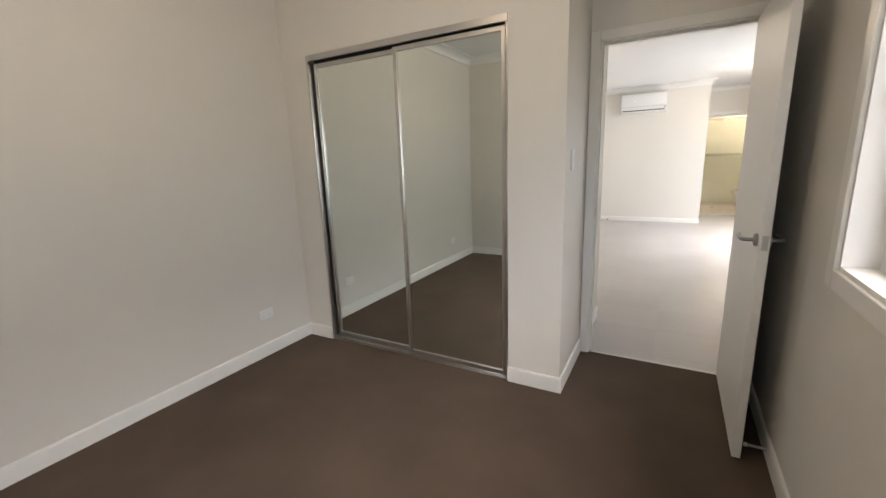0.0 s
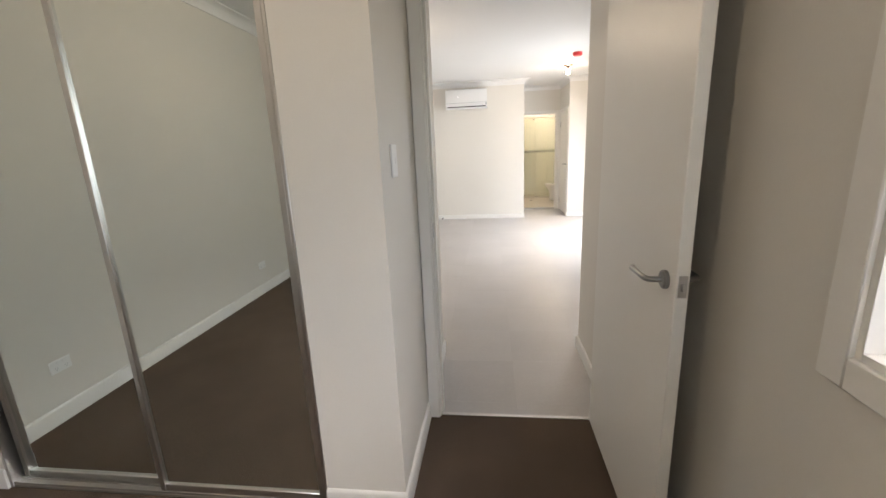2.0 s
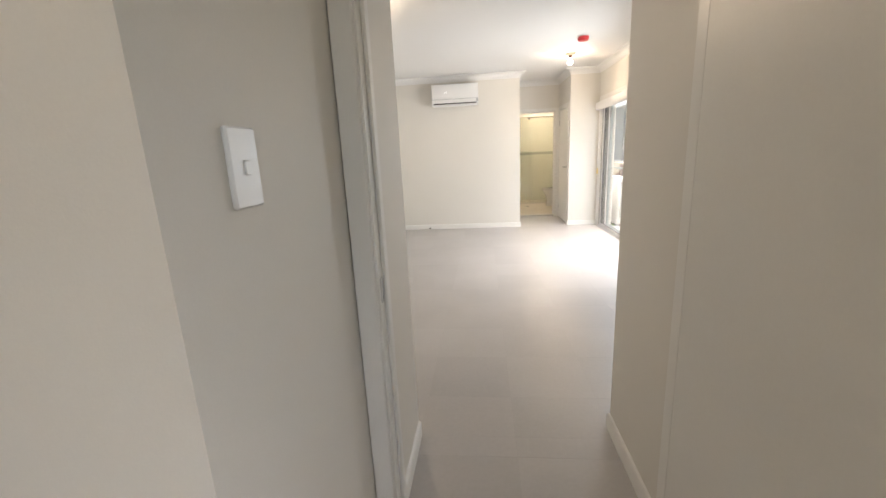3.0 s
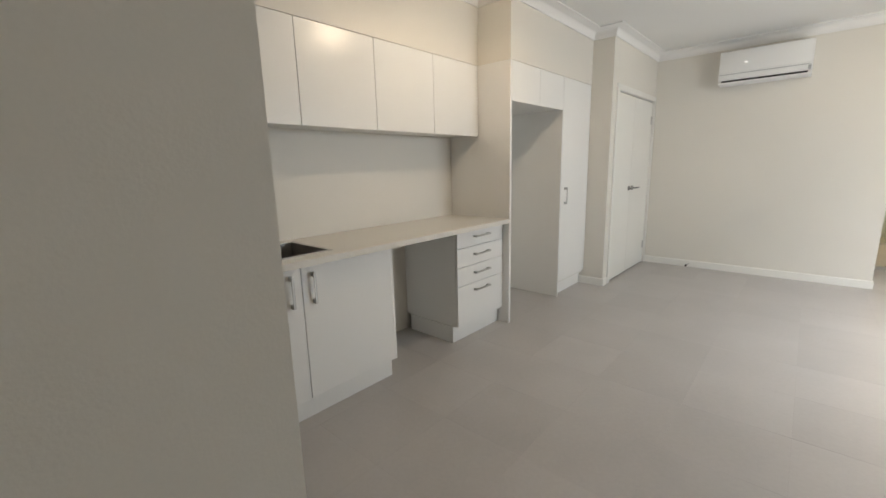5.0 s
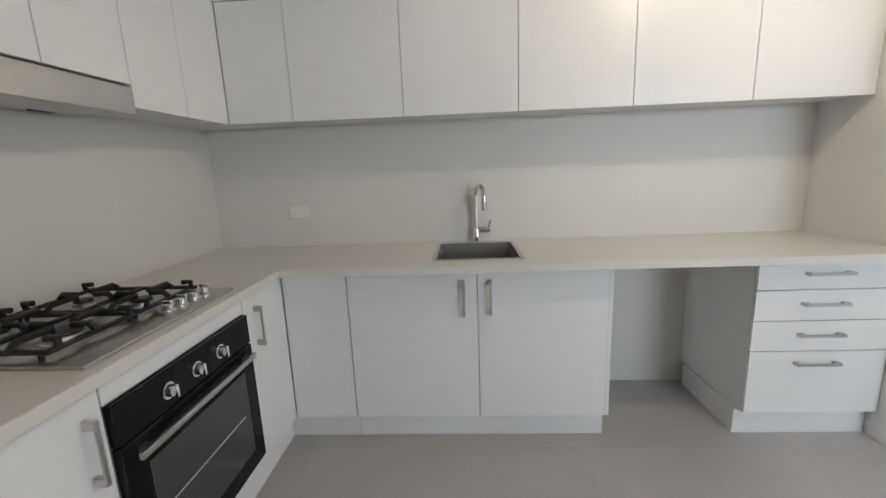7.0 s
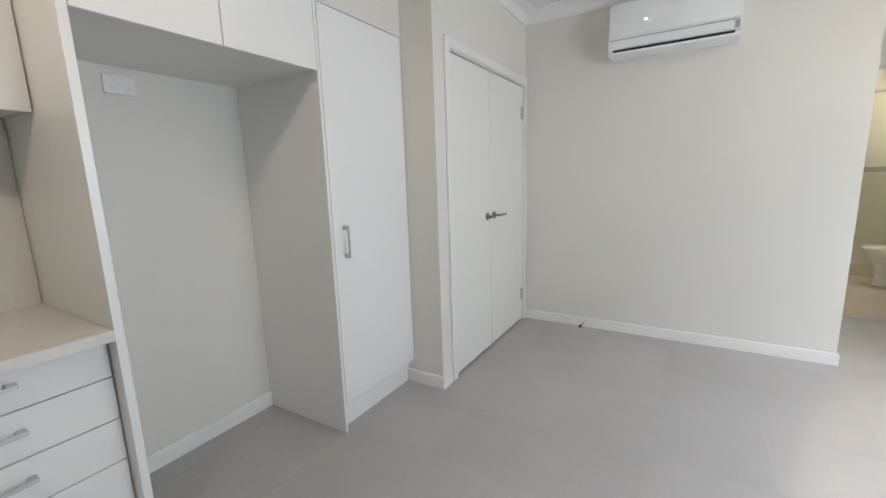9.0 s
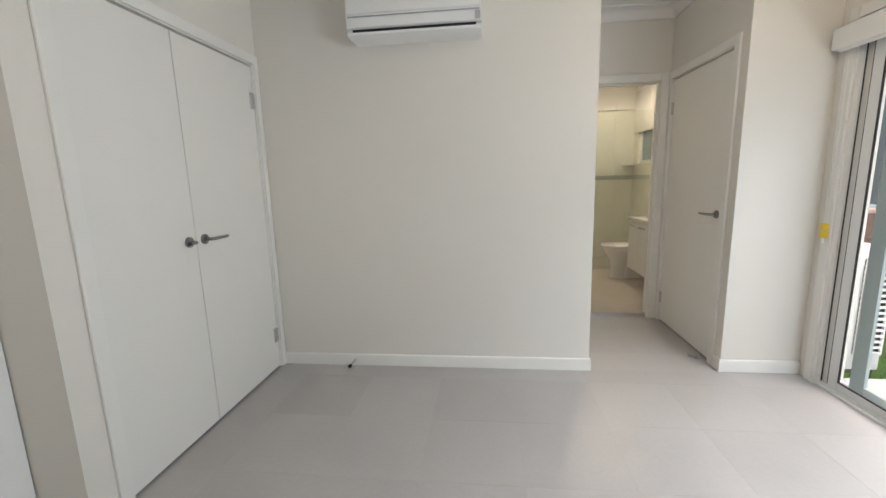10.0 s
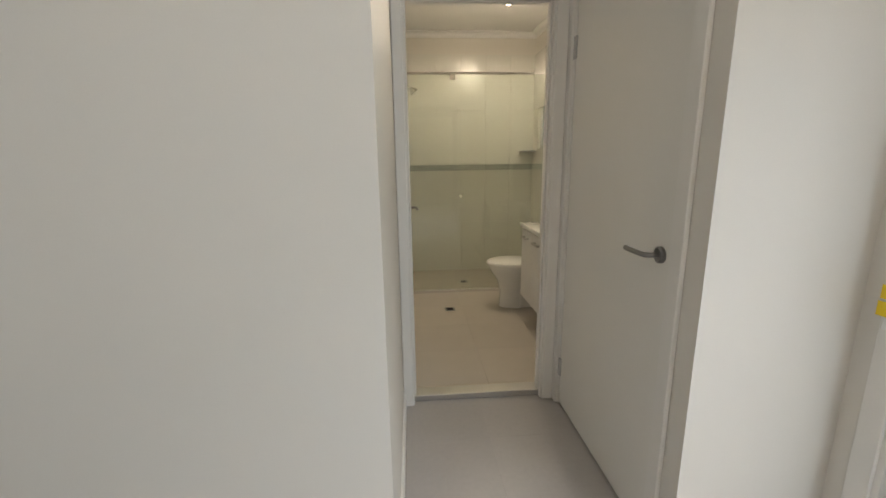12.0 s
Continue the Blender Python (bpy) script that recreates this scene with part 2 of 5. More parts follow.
def lathe(bm, profile, center, n=28, sx=1.0, sy=1.0):
    """A turned body from (radius, height) rows round a vertical axis."""
    cx, cy, cz = center
    rings = [[bm.verts.new((cx + sx * r * math.cos(2 * math.pi * k / n), cy + sy * r * math.sin(2 * math.pi * k / n), cz + z)) for k in range(n)] for r, z in profile]
    for a, b in zip(rings, rings[1:]):
        for k in range(n):
            bm.faces.new((a[k], a[(k + 1) % n], b[(k + 1) % n], b[k]))
    bm.faces.new(rings[0][::-1])
    bm.faces.new(rings[-1])
    return bm


def sweep(bm, profile, path, closed=False):
    """A moulding along a plan path, mitred; profile rows are (distance to the left of the path, height)."""
    pts = [Vector((*p, 0)) for p in path]
    n = len(pts)
    rings = []
    for i, p in enumerate(pts):
        d0 = (p - pts[i - 1]).normalized() if closed or i > 0 else None
        d1 = (pts[(i + 1) % n] - p).normalized() if closed or i < n - 1 else None
        d0, d1 = d0 or d1, d1 or d0
        n0, n1 = Vector((-d0.y, d0.x, 0)), Vector((-d1.y, d1.x, 0))
        mit = (n0 + n1)
        mit = mit / max(mit.dot(n0), 0.2)
        rings.append([bm.verts.new(p + mit * d + Vector((0, 0, z))) for d, z in profile])
    k = len(profile)
    pairs = list(zip(rings, rings[1:])) + ([(rings[-1], rings[0])] if closed else [])
    for a, b in pairs:
        for j in range(k):
            bm.faces.new((a[j], a[(j + 1) % k], b[(j + 1) % k], b[j]))
    if not closed:
        bm.faces.new(rings[0][::-1])
        bm.faces.new(rings[-1])
    return bm


def link_mesh(name, bm, mat, smooth=False):
    bmesh.ops.recalc_face_normals(bm, faces=bm.faces)
    me = bpy.data.meshes.new(name)
    bm.to_mesh(me)
    bm.free()
    me.materials.append(mat)
    if smooth:
        me.shade_smooth()
        me.set_sharp_from_angle(angle=radians(40))
    return new(name, me)


def part(name, bm, mat, parent, label="", smooth=True):
    ob = link_mesh(name, bm, mat, smooth)
    ob.parent = parent
    if parent.type == "EMPTY":
        ob.matrix_parent_inverse = Matrix.Translation(-parent.location)
    if label:
        ob["label"] = label
    return ob


def setting(name, bm, mat, label, category, smooth=False):
    return tagged(link_mesh(name, bm, mat, smooth), label, category, "", "structure")


def thing(name, place, label, category, group=""):
    ob = new(name)
    ob.location = place
    ob.empty_display_size = 0.1
    return tagged(ob, label, category, group)


# ---- the plan, in metres ----
CZ, BCZ = 2.64, 2.73            # ceilings: living, bedroom
BXL, BXR, BYB, WY = -2.365, 0.69, -1.33, 1.852   # bedroom
DY0, DY1 = 2.463, 2.573         # bedroom door wall
HXL, HXR, HYL, HYR = -0.295, 0.65, 3.205, 3.29   # hall
KX, KY = -2.31, 2.51            # kitchen walls
PX, PY = -1.476, 7.39           # linen cupboard wall and its return
FY = 8.885                      # far wall
GX0, GX1, GY = 0.70, 1.55, 9.965  # passage
RX, SY = 2.03, 8.912            # sliding door wall, stub wall
WIN = (-1.0, 1.28, 1.012, 2.10)  # bedroom window: y0, y1, z0, z1
SL = (5.57, 8.79, 2.10)         # sliding door: y0, y1, head
TOP = 2.95

# ---- walls ----
setting("wall_bedroom_west", boxes((BXL - 0.1, BXL, BYB - 0.1, 2.41, 0, TOP)), PAINT, "plain warm white painted bedroom wall", "wall")
setting("wall_bedroom_south", boxes((BXL, 0.83, BYB - 0.1, BYB, 0, TOP)), PAINT, "plain warm white painted bedroom wall", "wall")
w0, w1, wz0, wz1 = WIN
setting("wall_bedroom_east", boxes((BXR, 0.83, BYB, w0, 0, TOP), (BXR, 0.83, w1, 3.04, 0, TOP), (BXR, 0.83, w0, w1, 0, wz0), (BXR, 0.83, w0, w1, wz1, TOP)), PAINT, "warm white painted bedroom wall with a window opening", "wall")
setting("wall_wardrobe_front", boxes((BXL, -2.118, WY, 1.95, 0, TOP), (-2.118, -0.615, WY, 1.95, 2.1405, TOP), (-0.615, HXL, WY, 1.95, 0, TOP), (-0.39, HXL, 1.95, DY0, 0, TOP)), PAINT, "warm white painted wall round the mirrored wardrobe", "wall")
setting("wall_bedroom_door", boxes((-0.39, -0.262, DY0, DY1, 0, TOP), (0.605, BXR, DY0, DY1, 0, TOP), (-0.262, 0.605, DY0, DY1, 2.10, TOP)), PAINT, "warm white painted wall with the bedroom doorway", "wall")
setting("wall_hall_west", boxes((-0.385, HXL, DY1, HYL, 0, TOP)), PAINT, "short warm white hall wall ending at the kitchen", "wall")
setting("wall_hall_east", boxes((HXR, BXR, DY1, HYR, 0, TOP), (BXR, RX + 0.14, 3.04, HYR, 0, TOP)), PAINT, "warm white painted wall between hall and living room", "wall")
setting("wall_kitchen_south", boxes((KX - 0.1, -0.39, 2.41, KY, 0, TOP)), PAINT, "warm white kitchen wall behind the cooktop", "wall")
setting("wall_kitchen_west", boxes((KX - 0.1, KX, KY, PY, 0, TOP)), PAINT, "warm white kitchen wall behind the sink", "wall")
setting("wall_linen", boxes((KX - 0.1, PX, PY, 7.49, 0, TOP), (PX - 0.1, PX, 7.49, 7.535, 0, TOP), (PX - 0.1, PX, 7.535, 8.86, 2.095, TOP), (PX - 0.1, PX, 8.86, FY, 0, TOP)), PAINT, "warm white wall with the linen cupboard doorway", "wall")
setting("wall_linen_back", boxes((KX - 0.1, KX, 7.49, FY + 0.1, 0, TOP)), PAINT, "plain wall inside the linen cupboard", "wall")
setting("wall_far", boxes((KX, GX0, FY, FY + 0.1, 0, TOP), (GX0 - 0.1, GX0, FY + 0.1, GY, 0, TOP)), PAINT, "broad warm white wall below the air conditioner", "wall")
setting("wall_bath_door", boxes((0.40, 0.725, GY, GY + 0.1, 0, TOP), (1.50, 2.28, GY, GY + 0.1, 0, TOP), (0.725, 1.50, GY, GY + 0.1, 2.095, TOP)), PAINT, "warm white wall with the bathroom doorway", "wall")
setting("wall_passage_east", boxes((GX1, GX1 + 0.1, SY, 9.02, 0, TOP), (GX1, GX1 + 0.1, 9.02, 9.94, 2.095, TOP), (GX1, GX1 + 0.1, 9.94, GY, 0, TOP), (GX1 + 0.1, 2.28, SY, SY + 0.1, 0, TOP)), PAINT, "warm white passage wall with a side door", "wall")
s0, s1, sh = SL
setting("wall_living_east", boxes((RX, RX + 0.14, HYR, s0, 0, TOP), (RX, RX + 0.14, s1, SY, 0, TOP), (RX, RX + 0.14, s0, s1, sh, TOP)), PAINT, "warm white wall with the sliding door opening", "wall")
setting("bulkhead", boxes((KX, -2.0, KY, 5.84, 2.12, CZ), (-2.0, -0.39, KY, 2.824, 2.12, CZ), (KX, -1.693, 5.84, PY, 2.12, CZ)), PAINT, "plaster bulkhead above the kitchen cupboards", "bulkhead")
# closet behind the side door, bathroom shell
BTW = (0.50, 2.20, 12.72)
setting("wall_bath", boxes((BTW[0] - 0.1, BTW[0], GY + 0.1, 12.82, 0, TOP), (BTW[1], BTW[1] + 0.1, GY + 0.1, 11.85, 0, TOP), (BTW[1], BTW[1] + 0.1, 11.85, 12.55, 0, 1.45), (BTW[1], BTW[1] + 0.1, 11.85, 12.55, 2.15, TOP), (BTW[1], BTW[1] + 0.1, 12.55, 12.82, 0, TOP), (BTW[0], BTW[1], 12.72, 12.82, 0, TOP)), PAINT, "cream bathroom walls", "wall")
setting("wall_closet", boxes((2.18, 2.28, SY + 0.1, GY, 0, TOP)), PAINT, "plain wall inside the side cupboard", "wall")

# ---- ceilings and cornices ----
setting("ceiling_bedroom", boxes((BXL, BXR, BYB, DY0, BCZ, TOP)), CEIL, "flat white plaster bedroom ceiling", "ceiling")
setting("ceiling_living", boxes((KX, RX, DY1, 3.0, CZ, TOP), (KX, RX, 3.0, FY, CZ, TOP), (GX0, GX1, FY, GY, CZ, TOP)), CEIL, "flat white plaster ceiling of the living room", "ceiling")
setting("ceiling_bath", boxes((BTW[0], BTW[1], GY + 0.1, 12.72, 2.70, TOP)), CEIL, "white bathroom ceiling", "ceiling")
# roof out of view; its wide eaves shade the bedroom window and brick return
setting("roof_slab", boxes((KX - 0.3, 1.55, BYB - 0.3, 2.4, TOP, TOP + 0.15), (KX - 0.3, 2.65, 2.4, 13.0, TOP, TOP + 0.15)), ROOF, "unseen flat dark roof, its eaves widened to shade window and brickwork", "roof")


def cove(z, s=0.095):
    arc = [(0.012 + (s - 0.012) * (1 - math.cos(a)), z - s + 0.012 + (s - 0.024) * math.sin(a)) for a in [math.pi / 2 * k / 7 for k in range(8)]]
    return [(0.0, z), (0.0, z - s), (0.012, z - s)] + arc + [(s, z - 0.012), (s, z)]


# paths run with the room on their left
living_path = [(HXR, DY1), (HXR, HYR), (RX, HYR), (RX, SY), (GX1, SY), (GX1, GY), (GX0, GY), (GX0, FY), (PX, FY), (PX, PY), (-1.693, PY), (-1.693, 5.84), (-2.0, 5.84), (-2.0, 2.824), (-0.385, 2.824), (-0.385, HYL), (HXL, HYL), (HXL, DY1)]
setting("cornice_living", sweep(bmesh.new(), cove(CZ), living_path, True), CEIL, "white coved plaster cornice", "cornice", True)
bed_path = [(BXL, BYB), (BXR, BYB), (BXR, DY0), (HXL, DY0), (HXL, WY), (BXL, WY)]
setting("cornice_bedroom", sweep(bmesh.new(), cove(BCZ), bed_path, True), CEIL, "white coved plaster cornice", "cornice", True)
setting("cornice_bath", sweep(bmesh.new(), cove(2.70, 0.06), [(BTW[0], GY + 0.1), (BTW[1], GY + 0.1), (BTW[1], 12.72), (BTW[0], 12.72)], True), CEIL, "white coved bathroom cornice", "cornice", True)

# ---- skirtings ----
SK = [(0.0, 0.0), (0.013, 0.0), (0.013, 0.070), (0.010, 0.079), (0.004, 0.083), (0.0, 0.083)]
def skirting(path, rise=0.0, name="baseboard"):
    setting(name, sweep(bmesh.new(), [(d, z + rise if z > 0.01 else z) for d, z in SK], path), TRIM, "low white painted skirting board", "baseboard", True)

skirting([(-2.118, WY), (BXL, WY), (BXL, BYB), (BXR, BYB), (BXR, DY0)], 0.014)
skirting([(HXL, DY0), (HXL, WY), (-0.615, WY)], 0.014)
skirting([(HXL, HYL - 0.002), (HXL, DY1 + 0.02)])
skirting([(HXR, DY1 + 0.02), (HXR, HYR), (RX, HYR), (RX, s0 - 0.09)])
skirting([(RX, SY), (GX1, SY), (GX1, 8.985)])
skirting([(GX0, GY - 0.02), (GX0, FY), (PX, FY), (PX, 8.88)])
skirting([(PX, 7.49), (PX, PY), (-1.745, PY)])
skirting([(KX, 6.745), (KX, 5.87)])

# ---- floors ----
setting("floor_bedroom", boxes((BXL, BXR, BYB, DY0 + 0.02, -0.05, 0.0)), CARPET, "brown short-pile carpet with slight traffic marks", "carpet")
floor_living = setting("floor_living", boxes((KX, RX + 0.14, DY0 + 0.02, SY, -0.06, -0.0006), (GX0, GX1 + 0.1, SY, GY + 0.1, -0.06, -0.0006), (PX - 0.8, PX, PY, FY, -0.06, -0.005)), GROUT, "pale grey tiled living room floor", "floor")
floor_bath = setting("floor_bath", boxes((BTW[0], BTW[1], GY + 0.1, 12.72, -0.06, 0.024)), GROUT, "beige tiled bathroom floor", "floor")
setting("threshold_bath", box(bmesh.new(), 0.745, 1.48, GY + 0.03, GY + 0.115, -0.01, 0.034, 0.004), STEEL, "narrow metal trim at the bathroom step", "threshold")
setting("threshold_bedroom", box(bmesh.new(), -0.24, 0.58, DY0 + 0.010, DY0 + 0.032, -0.01, 0.004, 0.001), STEEL, "thin metal strip between carpet and tile", "threshold")


# ---- door linings ----
def doorway(name, axis, a0, a1, f0, f1, head, arch=0.058, label="white painted door frame with flat architraves", sides=(1, 1)):
    """A lining between a0 and a1 along an axis, through a wall with faces f0 < f1, and architraves on its faces."""
    bm = bmesh.new()
    th = 0.033
    def put(u0, u1, v0, v1, z0, z1, bev=0.003):
        if axis == "x":
            box(bm, u0, u1, v0, v1, z0, z1, bev)
        else:
            box(bm, v0, v1, u0, u1, z0, z1, bev)
    put(a0 - th, a0, f0 - 0.002, f1 + 0.002, 0, head + th, 0.001)
    put(a1, a1 + th, f0 - 0.002, f1 + 0.002, 0, head + th, 0.001)
    put(a0, a1, f0 - 0.002, f1 + 0.002, head, head + th, 0.001)
    mid = (f0 + f1) / 2
    put(a0, a0 + 0.011, mid - 0.018, mid + 0.018, 0, head - 0.001)
    put(a1 - 0.011, a1, mid - 0.018, mid + 0.018, 0, head - 0.001)
    put(a0 + 0.011, a1 - 0.011, mid - 0.018, mid + 0.018, head - 0.012, head)
    for f, out, on in ((f0, -0.016, sides[0]), (f1, 0.016, sides[1])):
        if on:
            lo = arch if not isinstance(on, tuple) else on[0]
            hi = arch if not isinstance(on, tuple) else on[1]
            if lo: put(a0 - 0.006 - lo, a0 - 0.006, f, f + out, 0, head + 0.006 + arch)
            if hi: put(a1 + 0.006, a1 + 0.006 + hi, f, f + out, 0, head + 0.006 + arch)
            put(a0 - 0.006, a1 + 0.006, f + out * 0.03, f + out * 0.97, head + 0.006, head + 0.006 + arch)
    return setting(name, bm, TRIM, label, "door frame")

doorway("door_frame_1", "x", -0.229, 0.572, DY0, DY1, 2.062, sides=((0.056, 0.056), (0.056, 0.056)))
doorway("door_frame_2", "y", 7.568, 8.827, PX - 0.1, PX, 2.062, sides=(0, (0.06, 0.045)))
doorway("door_frame_3", "x", 0.758, 1.467, GY, GY + 0.1, 2.062, sides=((0.05, 0.06), 1))
doorway("door_frame_4", "y", 9.053, 9.907, GX1, GX1 + 0.1, 2.062, sides=((0.06, 0.045), 0))


def lever(bm_rose, bm_bar, p, out, along, square=False, length=0.125):
    """A lever handle: a rose on the face at p, a neck along out and a bar along along."""
    p, out, along = Vector(p), Vector(out), Vector(along)
    cyl(bm_rose, p, p + out * 0.009, 0.027, n=28)
    cyl(bm_rose, p + out * 0.009, p + out * 0.013, 0.024, 0.021, n=28)
    tube(bm_bar, [p + out * 0.009, p + out * 0.040, p + out * 0.049 + along * 0.006, p + out * 0.053 + along * 0.018, p + out * 0.054 + along * 0.06, p + out * 0.054 + along * (length - 0.01), p + out * 0.050 + along * length], 0.0085, 12)


def hinge(bm, x0, x1, y0, y1, z):
    box(bm, x0, x1, y0, y1, z - 0.05, z + 0.05, 0.002)
    return bm


# bedroom door, standing open against the east wall
door = thing("door_1", (0.572, DY0, 0), "white flush bedroom door standing wide open", "door")
leaf = part("leaf", box(bmesh.new(), 0.540, 0.575, 1.646, DY0 - 0.004, 0.012, 2.052, 0.0025), DOORP, door)
r, b = bmesh.new(), bmesh.new()
lever(r, b, (0.540, 1.708, 1.018), (-1, 0, 0), (0, 1, 0))
lever(r, b, (0.575, 1.708, 1.018), (1, 0, 0), (0, 1, 0))
part("rose", r, LEVERM, leaf, "round satin nickel rose")
part("lever_handle", b, LEVERM, leaf, "satin nickel lever handle")
part("latch_plate", box(bmesh.new(), 0.5465, 0.5685, 1.6435, 1.6465, 0.985, 1.047, 0.001), SATIN, leaf, "satin metal latch plate")
part("latch_bolt", box(bmesh.new(), 0.552, 0.563, 1.634, 1.6437, 1.004, 1.026, 0.002), SATIN, leaf)
for z in (0.22, 1.83):
    part("hinge", cyl(bmesh.new(), (0.579, DY0 - 0.006, z - 0.05), (0.579, DY0 - 0.006, z + 0.05), 0.007), SATIN, door)
stop = thing("door_stop", (BXR - 0.02, 1.72, 0.05), "small satin metal door stop on the skirting", "door stop", "door stops")
part("rod", cyl(bmesh.new(), (BXR - 0.013, 1.72, 0.045), (BXR - 0.085, 1.72, 0.045), 0.0065), SATIN, stop)
part("buffer", cyl(bmesh.new(), (BXR - 0.085, 1.72, 0.045), (BXR - 0.098, 1.72, 0.045), 0.010), PLASTIC, stop)
setting("strike_plate", box(bmesh.new(), -0.2295, -0.2265, DY0 + 0.008, DY0 + 0.030, 0.985, 1.055, 0.001), SATIN, "small satin metal strike plate on the jamb", "strike plate")

# linen cupboard doors
def linen_leaf(y0, y1, hinge_y, handle_y, way, group):
    d = thing("linen_door", (PX - 0.02, (y0 + y1) / 2, 0), "closed white flush linen cupboard door", "door", group)
    lf = part("leaf", box(bmesh.new(), PX - 0.04, PX - 0.005, y0, y1, 0.012, 2.052, 0.0025), DOORP, d)
    r, b = bmesh.new(), bmesh.new()
    if way:
        lever(r, b, (PX - 0.005, handle_y, 1.03), (1, 0, 0), (0, way, 0))
    else:
        lever(r, b, (PX - 0.005, handle_y, 1.03), (1, 0, 0), (0, -1, 0), length=0.03)
    part("rose", r, LEVERM, lf, "round satin nickel rose")
    part("lever_handle", b, LEVERM, lf, "satin nickel lever handle")
    for z in (0.25, 1.84) if way else ():
        part("hinge", hinge(bmesh.new(), PX - 0.006, PX + 0.004, hinge_y - 0.022, hinge_y + 0.022, z), SATIN, d, "satin metal butt hinge")

linen_leaf(7.571, 8.139, 7.585, 8.085, 0, "linen cupboard doors")
linen_leaf(8.143, 8.824, 8.80, 8.20, 1, "linen cupboard doors")
stop = thing("door_stop", (-0.93, FY - 0.05, 0.03), "small dark metal door stop on the skirting", "door stop", "door stops")
part("rod", tube(bmesh.new(), [(-0.93, FY - 0.013, 0.045), (-0.935, FY - 0.05, 0.04), (-0.945, FY - 0.085, 0.03)], 0.007), SATIN, stop)
part("buffer", cyl(bmesh.new(), (-0.945, FY - 0.083, 0.031), (-0.949, FY - 0.10, 0.026), 0.011), RUBBER, stop)

# side door in the passage
d = thing("side_door", (GX1 + 0.02, 9.48, 0), "closed white flush side door", "door")
lf = part("leaf", box(bmesh.new(), GX1 + 0.005, GX1 + 0.04, 9.056, 9.904, 0.012, 2.055, 0.0025), DOORP, d)
r, b = bmesh.new(), bmesh.new()
lever(r, b, (GX1 + 0.005, 9.115, 1.025), (-1, 0, 0), (0, 1, 0))
part("rose", r, LEVERM, lf, "round satin nickel rose")
part("lever_handle", b, LEVERM, lf, "satin nickel lever handle")
for z in (0.22, 1.83):
    part("hinge", hinge(bmesh.new(), GX1 - 0.004, GX1 + 0.006, 9.888, 9.925, z), SATIN, d, "satin metal butt hinge")
stop = thing("door_stop", (1.50, 9.10, 0.0), "small dark metal door stop on the tiles", "door stop", "door stops")
part("base", cyl(bmesh.new(), (1.505, 9.11, 0.0), (1.505, 9.11, 0.006), 0.02), SATIN, stop)
part("rod", tube(bmesh.new(), [(1.505, 9.11, 0.004), (1.505, 9.11, 0.018), (1.48, 9.11, 0.022), (1.44, 9.11, 0.022)], 0.008), SATIN, stop)

# bathroom door, open inwards
d = thing("bath_door", (0.757, GY + 0.1, 0), "white flush bathroom door open inwards", "door")
lf = part("leaf", box(bmesh.new(), 0.722, 0.757, GY + 0.106, GY + 0.80, 0.036, 2.052, 0.0025), DOORP, d)
r, b = bmesh.new(), bmesh.new()
lever(r, b, (0.757, GY + 0.74, 1.02), (1, 0, 0), (0, -1, 0))
part("rose", r, LEVERM, lf, "round satin nickel rose")
part("lever_handle", b, LEVERM, lf, "satin nickel lever handle")
for z in (0.24, 1.84):
    part("hinge", box(bmesh.new(), 0.757, 0.768, GY + 0.085, GY + 0.112, z - 0.05, z + 0.05, 0.003), SATIN, d, "satin metal butt hinge")

# ---- bedroom: wardrobe ----
ward = thing("wardrobe", (-1.37, WY, 0), "built-in wardrobe with two sliding mirror doors and aluminium tracks", "wardrobe")
part("top_track", boxes((-2.118, -0.615, WY - 0.006, WY + 0.004, 2.100, 2.140), (-2.118, -0.615, WY + 0.004, WY + 0.075, 2.118, 2.128), bev=0.002), STEEL, ward, "brushed aluminium top track")
# black strips give the track and jamb gaps their shade
part("track_recess", boxes((-2.092, -0.634, WY + 0.066, WY + 0.072, 2.06, 2.118), (-2.104, -2.0885, WY + 0.060, WY + 0.066, 0.03, 2.118)), RUBBER, ward, "black strips for the shade in the track and jamb gaps", smooth=False)
part("bottom_track", boxes((-2.118, -0.615, WY + 0.002, WY + 0.075, 0.0, 0.012), (-2.118, -0.615, WY + 0.004, WY + 0.010, 0.0, 0.024), (-2.118, -0.615, WY + 0.036, WY + 0.042, 0.0, 0.022), bev=0.001), STEEL, ward, "brushed aluminium bottom track")
part("jamb", boxes((-2.118, -2.104, WY - 0.003, WY + 0.075, 0.0, 2.10), bev=0.002), STEEL, ward)
part("jamb", boxes((-0.628, -0.615, WY - 0.003, WY + 0.075, 0.0, 2.10), bev=0.002), STEEL, ward)
part("carcass", boxes((-2.365, -0.39, 2.38, 2.409, 0, 2.6)), CARC, ward)
for x0, x1, yf in ((-2.086, -1.345, WY + 0.050), (-1.375, -0.632, WY + 0.018)):
    sash = part("mirror_door", boxes((x0, x0 + 0.024, yf - 0.012, yf + 0.014, 0.024, 2.088), (x1 - 0.024, x1, yf - 0.012, yf + 0.014, 0.024, 2.088), (x0 + 0.024, x1 - 0.024, yf - 0.010, yf + 0.012, 0.024, 0.056), (x0 + 0.024, x1 - 0.024, yf - 0.010, yf + 0.012, 2.06, 2.088), bev=0.002), STEEL, ward, "sliding door with a thin aluminium frame")
    part("mirror", boxes((x0 + 0.024, x1 - 0.024, yf, yf + 0.005, 0.056, 2.06)), MIRROR, sash, "clear mirror pane", smooth=False)


